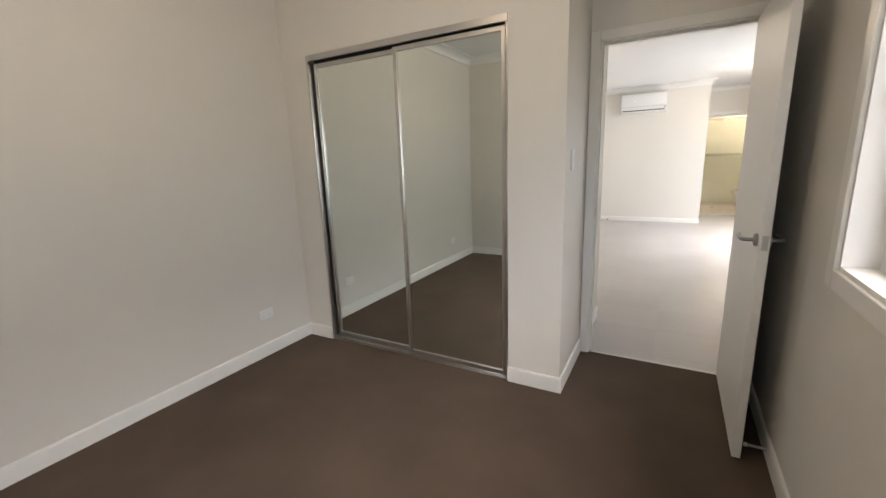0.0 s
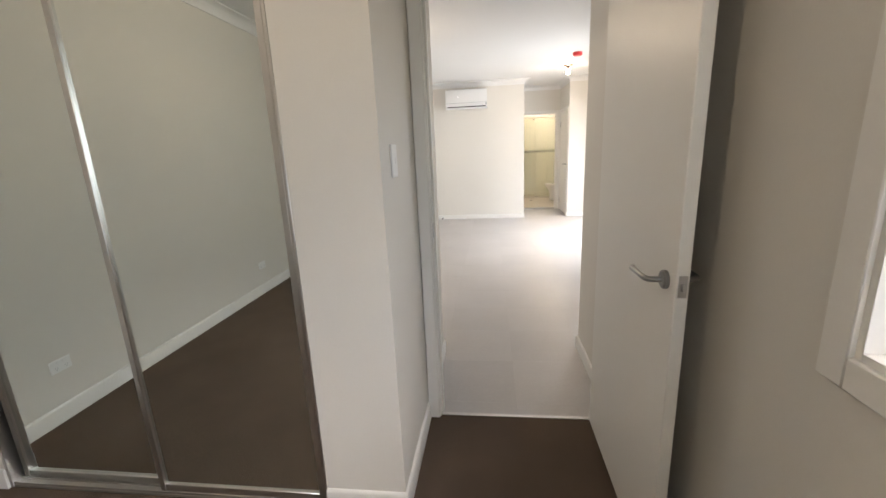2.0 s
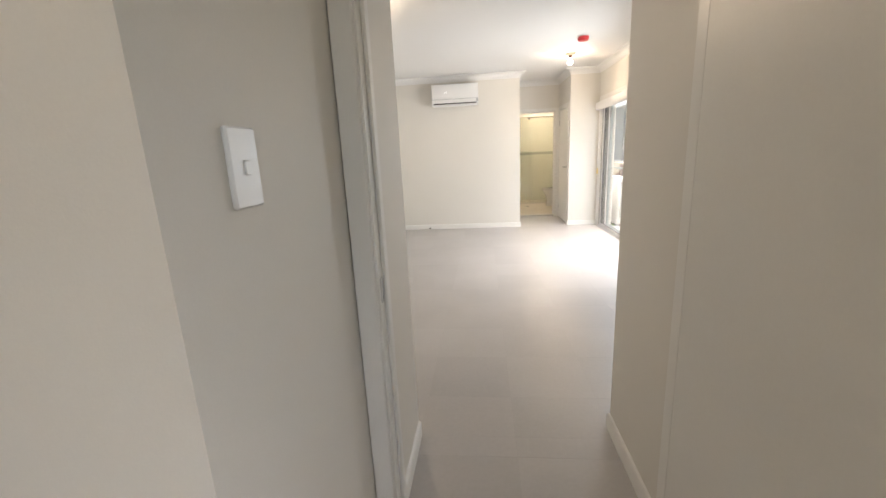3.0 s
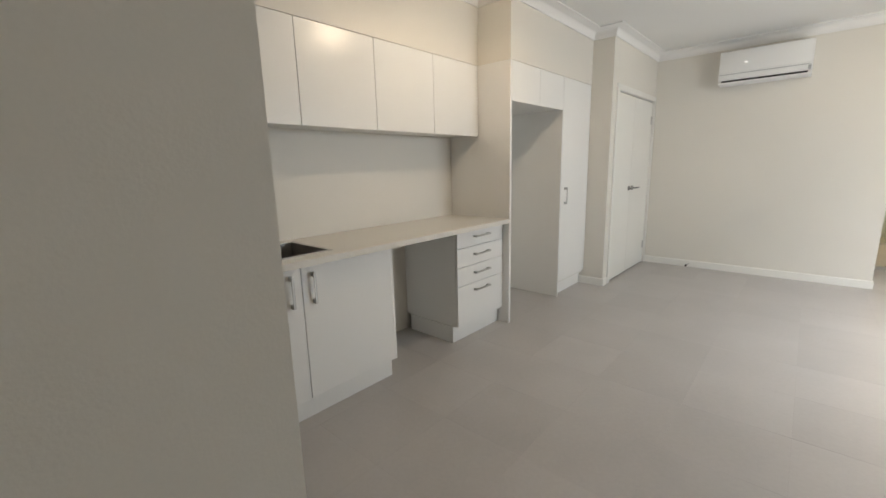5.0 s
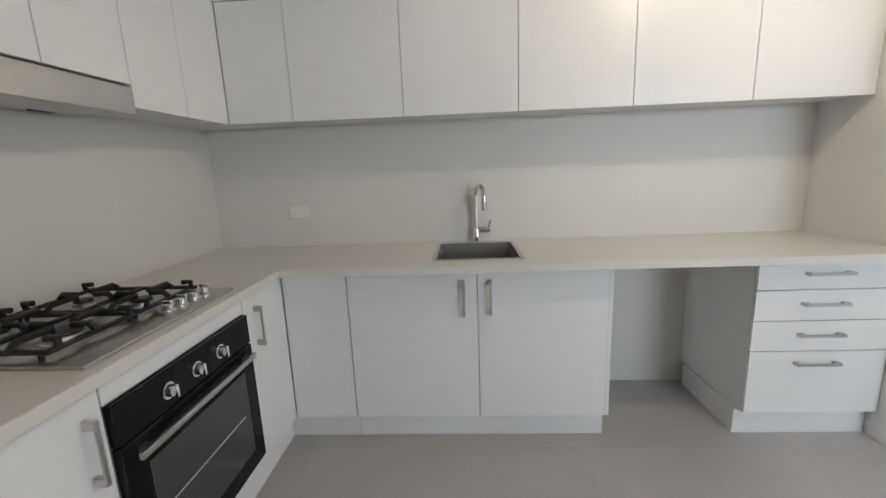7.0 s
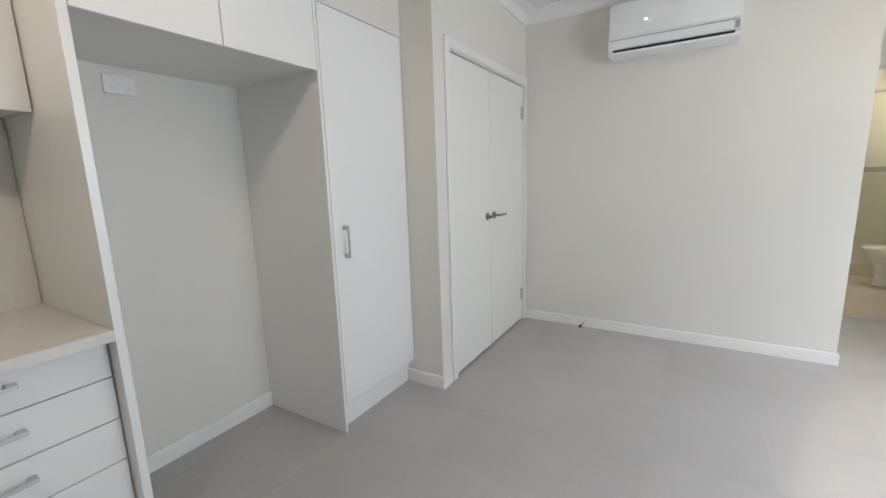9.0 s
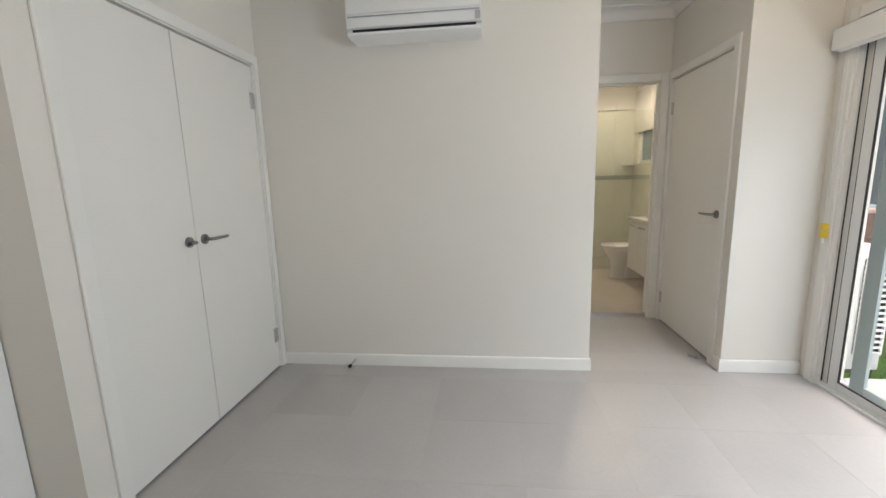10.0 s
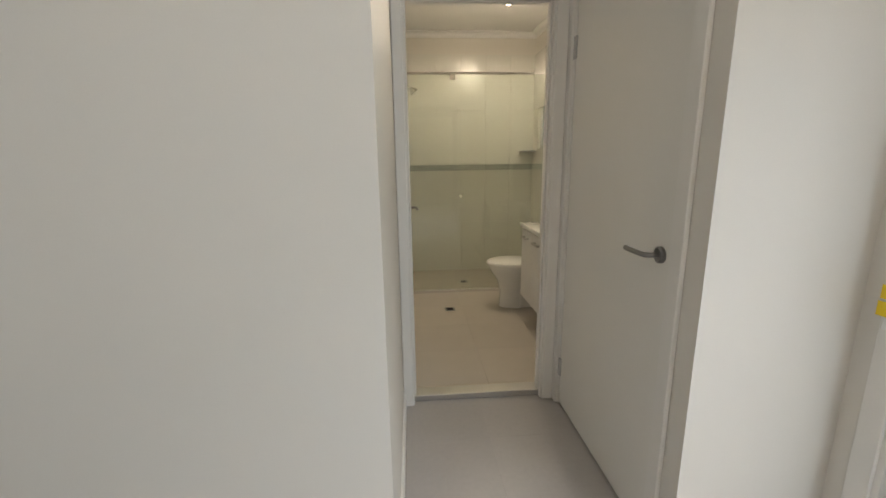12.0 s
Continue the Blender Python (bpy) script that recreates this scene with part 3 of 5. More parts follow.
# ---- sockets and switches ----
def plate(name, cx, cy, cz, w, h, normal, label, category, rockers=1, group=""):
    """A wall plate centred at a point, facing along x or y."""
    ax, sgn = normal
    def slab(bm, u0, u1, z0, z1, d0, d1, bev):
        if ax == "x":
            box(bm, cx + sgn * d0, cx + sgn * d1, cy + u0, cy + u1, cz + z0, cz + z1, bev)
        else:
            box(bm, cx + u0, cx + u1, cy + sgn * d0, cy + sgn * d1, cz + z0, cz + z1, bev)
        return bm
    t = thing(name, (cx, cy, cz), label, category, group)
    part("plate", slab(bmesh.new(), -w / 2, w / 2, -h / 2, h / 2, 0.0, 0.009, 0.003), PLASTIC, t)
    for k in range(rockers):
        o = (k - (rockers - 1) / 2) * 0.03
        part("rocker", slab(bmesh.new(), o - 0.007, o + 0.007, (0.012 if name != "light_switch" else -0.011), (0.030 if name != "light_switch" else 0.011), 0.009, 0.0125, 0.002), PLASTIC, t)
    if name == "power_socket":
        for k in (-1, 1):
            pin = bmesh.new()
            for dx, dz in ((-0.006, 0.0), (0.006, 0.0), (0.0, -0.012)):
                slab(pin, k * 0.027 + dx - 0.0012, k * 0.027 + dx + 0.0012, dz - 0.012, dz - 0.004, 0.009, 0.0095, 0)
            part("pin_slots", pin, GREYP, t)
    return t

plate("power_socket", BXL, 1.444, 0.318, 0.115, 0.072, ("x", 1), "white double power socket low on the wall", "socket", 2, "wall sockets")
plate("power_socket", BXL, -0.706, 0.30, 0.115, 0.072, ("x", 1), "white double power socket low on the wall", "socket", 2, "wall sockets")
plate("light_switch", HXL, 2.02, 1.367, 0.072, 0.115, ("x", 1), "white single light switch beside the bedroom door", "switch", 1)
plate("power_socket", KX + 0.008, 3.006, 1.10, 0.118, 0.075, ("x", 1), "white double power socket on the splashback", "socket", 2, "wall sockets")
plate("power_socket", KX, 6.21, 1.75, 0.118, 0.075, ("x", 1), "white double power socket high in the fridge space", "socket", 2, "wall sockets")

# ---- bedroom window ----
def outline(axis_x0, axis_x1, y0, y1, z0, z1, w, bev=0.002):
    """A rectangular frame in a wall along y."""
    bm = bmesh.new()
    box(bm, axis_x0, axis_x1, y0, y0 + w, z0, z1, bev)
    box(bm, axis_x0, axis_x1, y1 - w, y1, z0, z1, bev)
    box(bm, axis_x0, axis_x1, y0 + w, y1 - w, z0, z0 + w, bev)
    box(bm, axis_x0, axis_x1, y0 + w, y1 - w, z1 - w, z1, bev)
    return bm

window = tagged(new("window_1"), "white aluminium window with deep white reveals", "window", "", "structure")
window.location = (BXR, (w0 + w1) / 2, wz0)
a = 0.062
part("architrave", outline(BXR - 0.016, BXR + 0.001, w0 - a, w1 + a, wz0 - a, wz1 + a, a, 0.003), TRIM, window, "flat white architrave")
part("reveal", outline(BXR - 0.004, 0.79, w0 - 0.004, w1 + 0.004, wz0 - 0.004, wz1 + 0.004, 0.018, 0.001), TRIM, window, "white painted reveal lining")
part("window_frame", outline(0.775, 0.825, w0 + 0.012, w1 - 0.012, wz0 + 0.012, wz1 - 0.012, 0.05, 0.003), ALU, window, "white aluminium frame")
part("gasket", outline(0.788, 0.815, w0 + 0.061, w1 - 0.061, wz0 + 0.061, wz1 - 0.061, 0.013, 0.0), RUBBER, window, "black rubber glazing seal")
pane = part("pane", boxes((0.798, 0.804, w0 + 0.072, w1 - 0.072, wz0 + 0.072, wz1 - 0.072)), GLASS, window, smooth=False)
pane.visible_shadow = False
cord = thing("blind_cord_tag", (0.75, w1 - 0.02, 1.55), "yellow safety tag hanging on a looped blind cord", "tag")
bm = bmesh.new()
for dx in (-0.018, 0.018):
    tube(bm, [(0.752 + dx, w1 - 0.025, 2.08), (0.752 + dx, w1 - 0.025, 1.50)], 0.0016, 8)
part("cord", bm, PLASTIC, cord, "thin white looped cord")
part("tag", boxes((0.722, 0.785, w1 - 0.0235, w1 - 0.021, 1.50, 1.545), (0.727, 0.790, w1 - 0.0235, w1 - 0.021, 1.552, 1.595), bev=0.0005), YELLOW, cord, "folded yellow safety tag")
part("tag_band", boxes((0.724, 0.79, w1 - 0.0242, w1 - 0.0205, 1.545, 1.552)), PLASTIC, cord)
part("cord_weight", cyl(bmesh.new(), (0.752, w1 - 0.027, 1.475), (0.752, w1 - 0.027, 1.512), 0.013, 0.009), PLASTIC, cord, "clear plastic cord cleat")
bm = bmesh.new()
for k in range(6):
    box(bm, 0.728 + k * 0.009, 0.733 + k * 0.009, w1 - 0.0246, w1 - 0.0236, 1.584, 1.589)
part("printed_line", bm, RUBBER, cord, smooth=False)
blind = thing("roller_blind", (0.74, 0.46, 2.05), "white roller blind rolled up at the window head", "blind", "roller blinds")
part("roll", cyl(bmesh.new(), (0.745, w0 + 0.03, 2.05), (0.745, w1 - 0.03, 2.05), 0.024, n=24), PLASTIC, blind)
part("bracket", boxes((0.72, 0.77, w1 - 0.03, w1 - 0.02, 2.02, 2.082), bev=0.002), PLASTIC, blind)

# ---- kitchen ----
FX = -1.755      # fronts of the sink run
FYK = 3.105      # fronts of the cooktop run
UX, UY, UZ, UT = -2.0, 2.824, 1.567, 2.118


def bow_handle(parent, p, axis, out, length=0.165, name="handle"):
    """A flat bow handle centred at p, its bar along axis, standing off along out."""
    p, axis, out = Vector(p), Vector(axis), Vector(out)
    side = axis.cross(out)
    bm = bmesh.new()
    def block(c, la, lo, ls, bev=0.0015):
        m = Matrix((axis, out, side)).transposed().to_4x4()
        m.translation = c
        made = bmesh.ops.create_cube(bm, size=1.0, matrix=m @ Matrix.Diagonal((la, lo, ls, 1)))["verts"]
        bmesh.ops.bevel(bm, geom=list({e for v in made for e in v.link_edges}), offset=bev, segments=2, affect="EDGES")
    block(p + out * 0.030, length, 0.007, 0.013)
    for s in (-1, 1):
        block(p + axis * s * (length / 2 - 0.011) + out * 0.0145, 0.022, 0.029, 0.013)
    return part(name, bm, SATIN, parent, "satin metal bow handle")


def front(parent, u0, u1, z0, z1, plane, axis, name="door", thick=0.018):
    """A cabinet front whose outer face lies in the plane; axis 'x': faces +x, 'y': faces +y."""
    g = 0.0016
    bm = bmesh.new()
    if axis == "x":
        box(bm, plane - thick, plane, u0 + g, u1 - g, z0 + g, z1 - g, 0.0012)
    else:
        box(bm, u0 + g, u1 - g, plane - thick, plane, z0 + g, z1 - g, 0.0012)
    return part(name, bm, CAB, parent)


def carcass(parent, x0, x1, y0, y1, z0, z1, mat=CARC):
    return part("body", box(bmesh.new(), x0, x1, y0, y1, z0, z1, 0.001), mat, parent)


def kick(parent, x0, x1, y0, y1):
    return part("kickboard", box(bmesh.new(), x0, x1, y0, y1, 0.0, 0.128, 0.001), CAB, parent)


# corner filler and sink cupboards along the west wall
unit = thing("corner_cabinet", (-2.0, 3.2, 0), "white corner base cabinet with plain front panels", "cabinet", "base cabinets")
carcass(unit, KX, FX - 0.02, KY + 0.02, 3.409, 0.13, 0.866)
kick(unit, -1.83, -1.802, FYK - 0.05, 3.409)
front(unit, FYK + 0.002, 3.409, 0.13, 0.864, FX, "x", "filler_panel")
unit = thing("sink_cabinet", (-2.0, 4.0, 0), "white two-door base cabinet under the sink", "cabinet", "base cabinets")
carcass(unit, KX, FX - 0.02, 3.411, 4.604, 0.13, 0.70)
kick(unit, -1.83, -1.802, 3.411, 4.604)
part("end_panel", box(bmesh.new(), KX, FX, 4.604, 4.622, 0.13, 0.866, 0.001), CAB, unit)
part("end_plinth", box(bmesh.new(), KX + 0.05, -1.802, 4.600, 4.612, 0.0, 0.129, 0.001), CAB, unit)
d = front(unit, 3.411, 4.012, 0.13, 0.864, FX, "x")
bow_handle(d, (FX, 3.949, 0.736), (0, 0, 1), (1, 0, 0))
d = front(unit, 4.012, 4.605, 0.13, 0.864, FX, "x")
bow_handle(d, (FX, 4.070, 0.736), (0, 0, 1), (1, 0, 0))

unit = thing("drawer_cabinet", (-2.0, 5.53, 0), "white base cabinet with four drawers", "drawers", "base cabinets")
carcass(unit, KX, FX - 0.02, 5.240, 5.838, 0.13, 0.866, CAB)
kick(unit, -1.83, -1.802, 5.230, 5.838)
part("end_plinth", box(bmesh.new(), KX + 0.05, -1.831, 5.230, 5.242, 0.0, 0.129, 0.001), CAB, unit)
for z0, z1 in ((0.733, 0.864), (0.589, 0.733), (0.444, 0.589), (0.135, 0.444)):
    d = front(unit, 5.240, 5.838, z0, z1, FX, "x", "drawer_front")
    bow_handle(d, (FX, 5.53, z1 - 0.055 if z1 < 0.5 else (z0 + z1) / 2 + 0.01), (0, 1, 0), (1, 0, 0), 0.19)

# cooktop run along the south wall
unit = thing("oven_cabinet", (-1.09, 2.8, 0), "white base cabinet housing the oven", "cabinet", "base cabinets")
part("body", boxes((-1.425, -1.409, KY, FYK - 0.02, 0.13, 0.866), (-0.789, -0.773, KY, FYK - 0.02, 0.13, 0.866), (-1.409, -0.789, KY, FYK - 0.02, 0.13, 0.195)), CARC, unit)
kick(unit, -1.80, -0.39, FYK - 0.075, FYK - 0.047)
front(unit, -1.409, -0.789, 0.802, 0.864, FYK, "y", "rail")
front(unit, -1.409, -0.789, 0.13, 0.200, FYK, "y", "lower_panel")
unit = thing("narrow_cabinet", (-1.58, 2.8, 0), "narrow white base cabinet beside the oven", "cabinet", "base cabinets")
carcass(unit, -1.735, -1.427, KY, FYK - 0.02, 0.13, 0.866)
d = front(unit, -1.752, -1.411, 0.13, 0.864, FYK, "y")
bow_handle(d, (-1.492, FYK, 0.722), (0, 0, 1), (0, 1, 0))
unit = thing("end_cabinet", (-0.58, 2.8, 0), "white base cabinet beside the oven", "cabinet", "base cabinets")
carcass(unit, -0.771, -0.388, KY, FYK - 0.02, 0.13, 0.866)
d = front(unit, -0.787, -0.388, 0.13, 0.864, FYK, "y")
bow_handle(d, (-0.738, FYK, 0.72), (0, 0, 1), (0, 1, 0))

# worktop with the sink cut out of it
top = thing("worktop", (-1.9, 3.3, 0.866), "cream stone worktop in an L shape", "worktop")
z0, z1 = 0.8665, 0.900
sx0, sx1, sy0, sy1 = -2.215, -1.80, 3.822, 4.220
part("slab", boxes((KX + 0.001, sx0, 3.129, 5.838, z0, z1), (sx1, -1.686, 3.129, 5.838, z0, z1), (sx0, sx1, 3.129, sy0, z0, z1), (sx0, sx1, sy1, 5.838, z0, z1), (KX + 0.001, -0.386, KY + 0.001, 3.129, z0, z1)), STONE, top, smooth=False)
part("front_edge", boxes((-1.6885, -1.684, 3.131, 5.838, z0 - 0.001, z1 - 0.001), (-1.684, -0.386, 3.127, 3.1315, z0 - 0.001, z1 - 0.001), bev=0.001), STONE, top)

sp = thing("splashback", (KX, 4.2, 0.9), "smooth pale glossy splashback along two walls", "splashback")
part("panel", boxes((KX + 0.001, KX + 0.008, KY + 0.009, 5.838, 0.9005, UZ - 0.001)), SPLASH, sp, smooth=False)
part("panel", boxes((KX + 0.001, -0.387, KY + 0.001, KY + 0.008, 0.9005, UZ - 0.012)), SPLASH, sp, smooth=False)

sink = thing("sink", (-2.0, 4.02, 0.9), "small square stainless steel inset sink", "sink")
part("rim", boxes((sx0 - 0.012, sx0 + 0.006, sy0 - 0.012, sy1 + 0.012, 0.9005, 0.9035), (sx1 - 0.006, sx1 + 0.012, sy0 - 0.012, sy1 + 0.012, 0.9005, 0.9035), (sx0 + 0.006, sx1 - 0.006, sy0 - 0.012, sy0 + 0.006, 0.9005, 0.9035), (sx0 + 0.006, sx1 - 0.006, sy1 - 0.006, sy1 + 0.012, 0.9005, 0.9035), bev=0.0008), STEEL, sink)
bm = bmesh.new()
top_ring = [(sx0 + 0.002, sy0 + 0.002), (sx1 - 0.002, sy0 + 0.002), (sx1 - 0.002, sy1 - 0.002), (sx0 + 0.002, sy1 - 0.002)]
low_ring = [(sx0 + 0.014, sy0 + 0.014), (sx1 - 0.014, sy0 + 0.014), (sx1 - 0.014, sy1 - 0.014), (sx0 + 0.014, sy1 - 0.014)]
va = [bm.verts.new((x, y, 0.902)) for x, y in top_ring]
vb = [bm.verts.new((x, y, 0.735)) for x, y in low_ring]
vc = [bm.verts.new((x, y, 0.902)) for x, y in [(sx0 - 0.001, sy0 - 0.001), (sx1 + 0.001, sy0 - 0.001), (sx1 + 0.001, sy1 + 0.001), (sx0 - 0.001, sy1 + 0.001)]]
vd = [bm.verts.new((x, y, 0.733)) for x, y in [(sx0 + 0.012, sy0 + 0.012), (sx1 - 0.012, sy0 + 0.012), (sx1 - 0.012, sy1 - 0.012), (sx0 + 0.012, sy1 - 0.012)]]
for k in range(4):
    j = (k + 1) % 4
    bm.faces.new((va[k], vb[k], vb[j], va[j]))
    bm.faces.new((vc[k], vc[j], vd[j], vd[k]))
    bm.faces.new((va[k], va[j], vc[j], vc[k]))
bm.faces.new(vb)
bm.faces.new(vd[::-1])
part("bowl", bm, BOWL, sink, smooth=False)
part("drain", lathe(bmesh.new(), [(0.004, 0.0), (0.038, 0.0), (0.042, 0.004), (0.030, 0.003), (0.022, 0.001)], (-2.0, 4.02, 0.7355)), CHROME, sink, "round chrome waste")
part("overflow", cyl(bmesh.new(), (-2.10, 3.836, 0.862), (-2.10, 3.842, 0.862), 0.022), CHROME, sink, "round chrome overflow")

tap = thing("tap", (-2.262, 4.03, 0.9), "chrome gooseneck mixer tap behind the sink", "tap")
part("base", lathe(bmesh.new(), [(0.026, 0.0), (0.026, 0.006), (0.021, 0.010), (0.021, 0.075), (0.018, 0.082)], (-2.262, 4.03, 0.9005)), CHROME, tap)
pts = [(-2.262, 4.03, 0.97), (-2.262, 4.03, 1.155)] + [(-2.262 + 0.058 * (1 - math.cos(t)), 4.03 + 0.020 * (1 - math.cos(t)), 1.155 + 0.064 * math.sin(t)) for t in [math.pi * k / 12 for k in range(1, 13)]] + [(-2.146, 4.070, 1.135)]
part("spout", tube(bmesh.new(), pts, 0.0135, 16), CHROME, tap)
part("nozzle", cyl(bmesh.new(), (-2.146, 4.070, 1.142), (-2.146, 4.070, 1.09), 0.016), CHROME, tap)
lever = part("lever", cyl(bmesh.new(), (-2.262, 4.045, 0.968), (-2.262, 4.108, 0.968), 0.0175, 0.0175, 20), CHROME, tap)
part("lever_pin", tube(bmesh.new(), [(-2.262, 4.098, 0.980), (-2.256, 4.104, 1.000), (-2.250, 4.110, 1.022)], 0.0045, 10), CHROME, lever)

# upper cupboards
seams = [UY, 3.147, 3.688, 4.234, 4.764, 5.302, 5.838]
for k, (y0, y1) in enumerate(zip(seams, seams[1:])):
    unit = thing("wall_cabinet", (-2.15, (y0 + y1) / 2, UZ), "white wall cabinet with a plain handleless door", "cabinet", "wall cabinets")
    carcass(unit, KX + 0.002, UX - 0.02, y0 if k else KY + 0.002, y1 - 0.001, UZ + 0.012, UT)
    front(unit, y0, y1, UZ, UT, UX, "x", "door" if k else "filler_panel")
for x0, x1, z0 in ((-2.0, -1.70, UZ), (-1.70, -1.412, UZ), (-1.412, -1.106, 1.642), (-1.106, -0.792, 1.642), (-0.792, -0.388, UZ)):
    unit = thing("wall_cabinet", ((x0 + x1) / 2, 2.67, z0), "white wall cabinet with a plain handleless door", "cabinet", "wall cabinets")
    carcass(unit, x0 + 0.001, x1 - 0.001, KY + 0.002, UY - 0.02, z0 + 0.012, UT)
    front(unit, x0, x1, z0, UT, UY, "y")

hood = thing("range_hood", (-1.10, 2.67, 1.555), "slide-out stainless steel range hood", "range hood")
part("front_panel", box(bmesh.new(), -1.409, -0.796, UY - 0.012, UY + 0.004, 1.543, 1.634, 0.002), STEEL, hood)
part("body", boxes((-1.405, -0.80, KY + 0.01, UY - 0.012, 1.556, 1.64), bev=0.002), GREYP, hood)
part("filter", boxes((-1.39, -0.815, UY - 0.20, UY - 0.02, 1.549, 1.556), bev=0.001), STEEL, hood, "grey metal grease filter")
for x in (-1.30, -0.90):
    part("lamp", boxes((x - 0.035, x + 0.035, UY - 0.245, UY - 0.215, 1.550, 1.5555), bev=0.001), BLACK, hood)

# fridge space and pantry
unit = thing("fridge_surround", (-2.0, 6.3, 0), "white panels and overhead cupboard round an empty fridge space", "cabinet", "tall cabinets")
part("side_panel", box(bmesh.new(), KX, -1.693, 5.840, 5.866, 0.0, UT, 0.0012), CAB, unit)
part("body", box(bmesh.new(), KX, -1.712, 5.867, 6.744, 1.825, UT, 0.001), CARC, unit)
for y0, y1 in ((5.867, 6.306), (6.306, 6.745)):
    front(unit, y0, y1, 1.818, UT, -1.693, "x")
unit = thing("pantry", (-2.0, 7.06, 0), "tall white pantry cabinet with one door", "cabinet", "tall cabinets")
part("side_panel", box(bmesh.new(), KX, -1.693, 6.746, 6.762, 0.0, UT, 0.0012), CAB, unit)
carcass(unit, KX, -1.712, 6.763, PY - 0.002, 0.13, UT)
kick(unit, -1.77, -1.745, 6.763, PY - 0.002)
d = front(unit, 6.764, PY - 0.003, 0.158, UT, -1.693, "x")
bow_handle(d, (-1.693, 6.836, 1.02), (0, 0, 1), (1, 0, 0))

# oven
oven = thing("oven", (-1.1, 2.8, 0.2), "black built-in oven with a steel handle and three knobs", "oven")
part("body", box(bmesh.new(), -1.40, -0.80, KY + 0.05, FYK - 0.005, 0.205, 0.80, 0.001), GREYP, oven)
part("control_panel", box(bmesh.new(), -1.407, -0.791, FYK - 0.004, FYK + 0.018, 0.690, 0.800, 0.002), BLACKG, oven)
d = part("door", box(bmesh.new(), -1.407, -0.791, FYK - 0.004, FYK + 0.020, 0.203, 0.686, 0.003), BLACKG, oven, "black glass oven door")
part("window", box(bmesh.new(), -1.335, -0.863, FYK + 0.020, FYK + 0.0225, 0.275, 0.60, 0.001), material("tinted_oven_glass", (0.055, 0.057, 0.056), 0.05, var=0.05), d, "tinted oven window")
part("rack", boxes((-1.30, -0.90, FYK + 0.0222, FYK + 0.0235, 0.437, 0.441)), GREYP, d)
bm = bmesh.new()
box(bm, -1.382, -0.816, FYK + 0.038, FYK + 0.052, 0.640, 0.660, 0.003, 2)
for x in (-1.345, -0.853):
    box(bm, x - 0.014, x + 0.014, FYK + 0.018, FYK + 0.040, 0.642, 0.658, 0.002)
part("handle", bm, STEEL, d, "brushed steel oven handle")
for x in (-1.215, -1.092, -0.968):
    bm = cyl(bmesh.new(), (x, FYK + 0.018, 0.741), (x, FYK + 0.022, 0.741), 0.024, 0.024, 28)
    cyl(bm, (x, FYK + 0.022, 0.741), (x, FYK + 0.038, 0.741), 0.019, 0.016, 28)
    k = part("knob", bm, CHROME, oven, "round chrome knob")
    part("grip", box(bmesh.new(), x - 0.0045, x + 0.0045, FYK + 0.036, FYK + 0.050, 0.722, 0.760, 0.002), CHROME, k)

# cooktop
hob = thing("gas_cooktop", (-1.09, 2.82, 0.9), "stainless steel gas cooktop with black cast iron trivets", "cooktop")
hx0, hx1, hy0, hy1 = -1.405, -0.783, 2.575, 3.090
part("plate", box(bmesh.new(), hx0, hx1, hy0, hy1, 0.9005, 0.911, 0.004, 2), STEEL, hob)
burners = [(-0.94, 2.892, 0.046), (-0.94, 2.692, 0.036), (-1.205, 2.892, 0.036), (-1.205, 2.692, 0.030)]
for x, y, rr in burners:
    bb = part("burner", lathe(bmesh.new(), [(rr * 1.25, 0.0), (rr * 1.25, 0.004), (rr, 0.007), (rr, 0.018), (rr * 0.9, 0.02)], (x, y, 0.911)), STEEL, hob, "aluminium burner base")
    part("cap", lathe(bmesh.new(), [(rr * 0.86, 0.0), (rr * 0.9, 0.003), (rr * 0.86, 0.008), (rr * 0.3, 0.010)], (x, y, 0.931)), BLACK, bb, "black enamel burner cap")
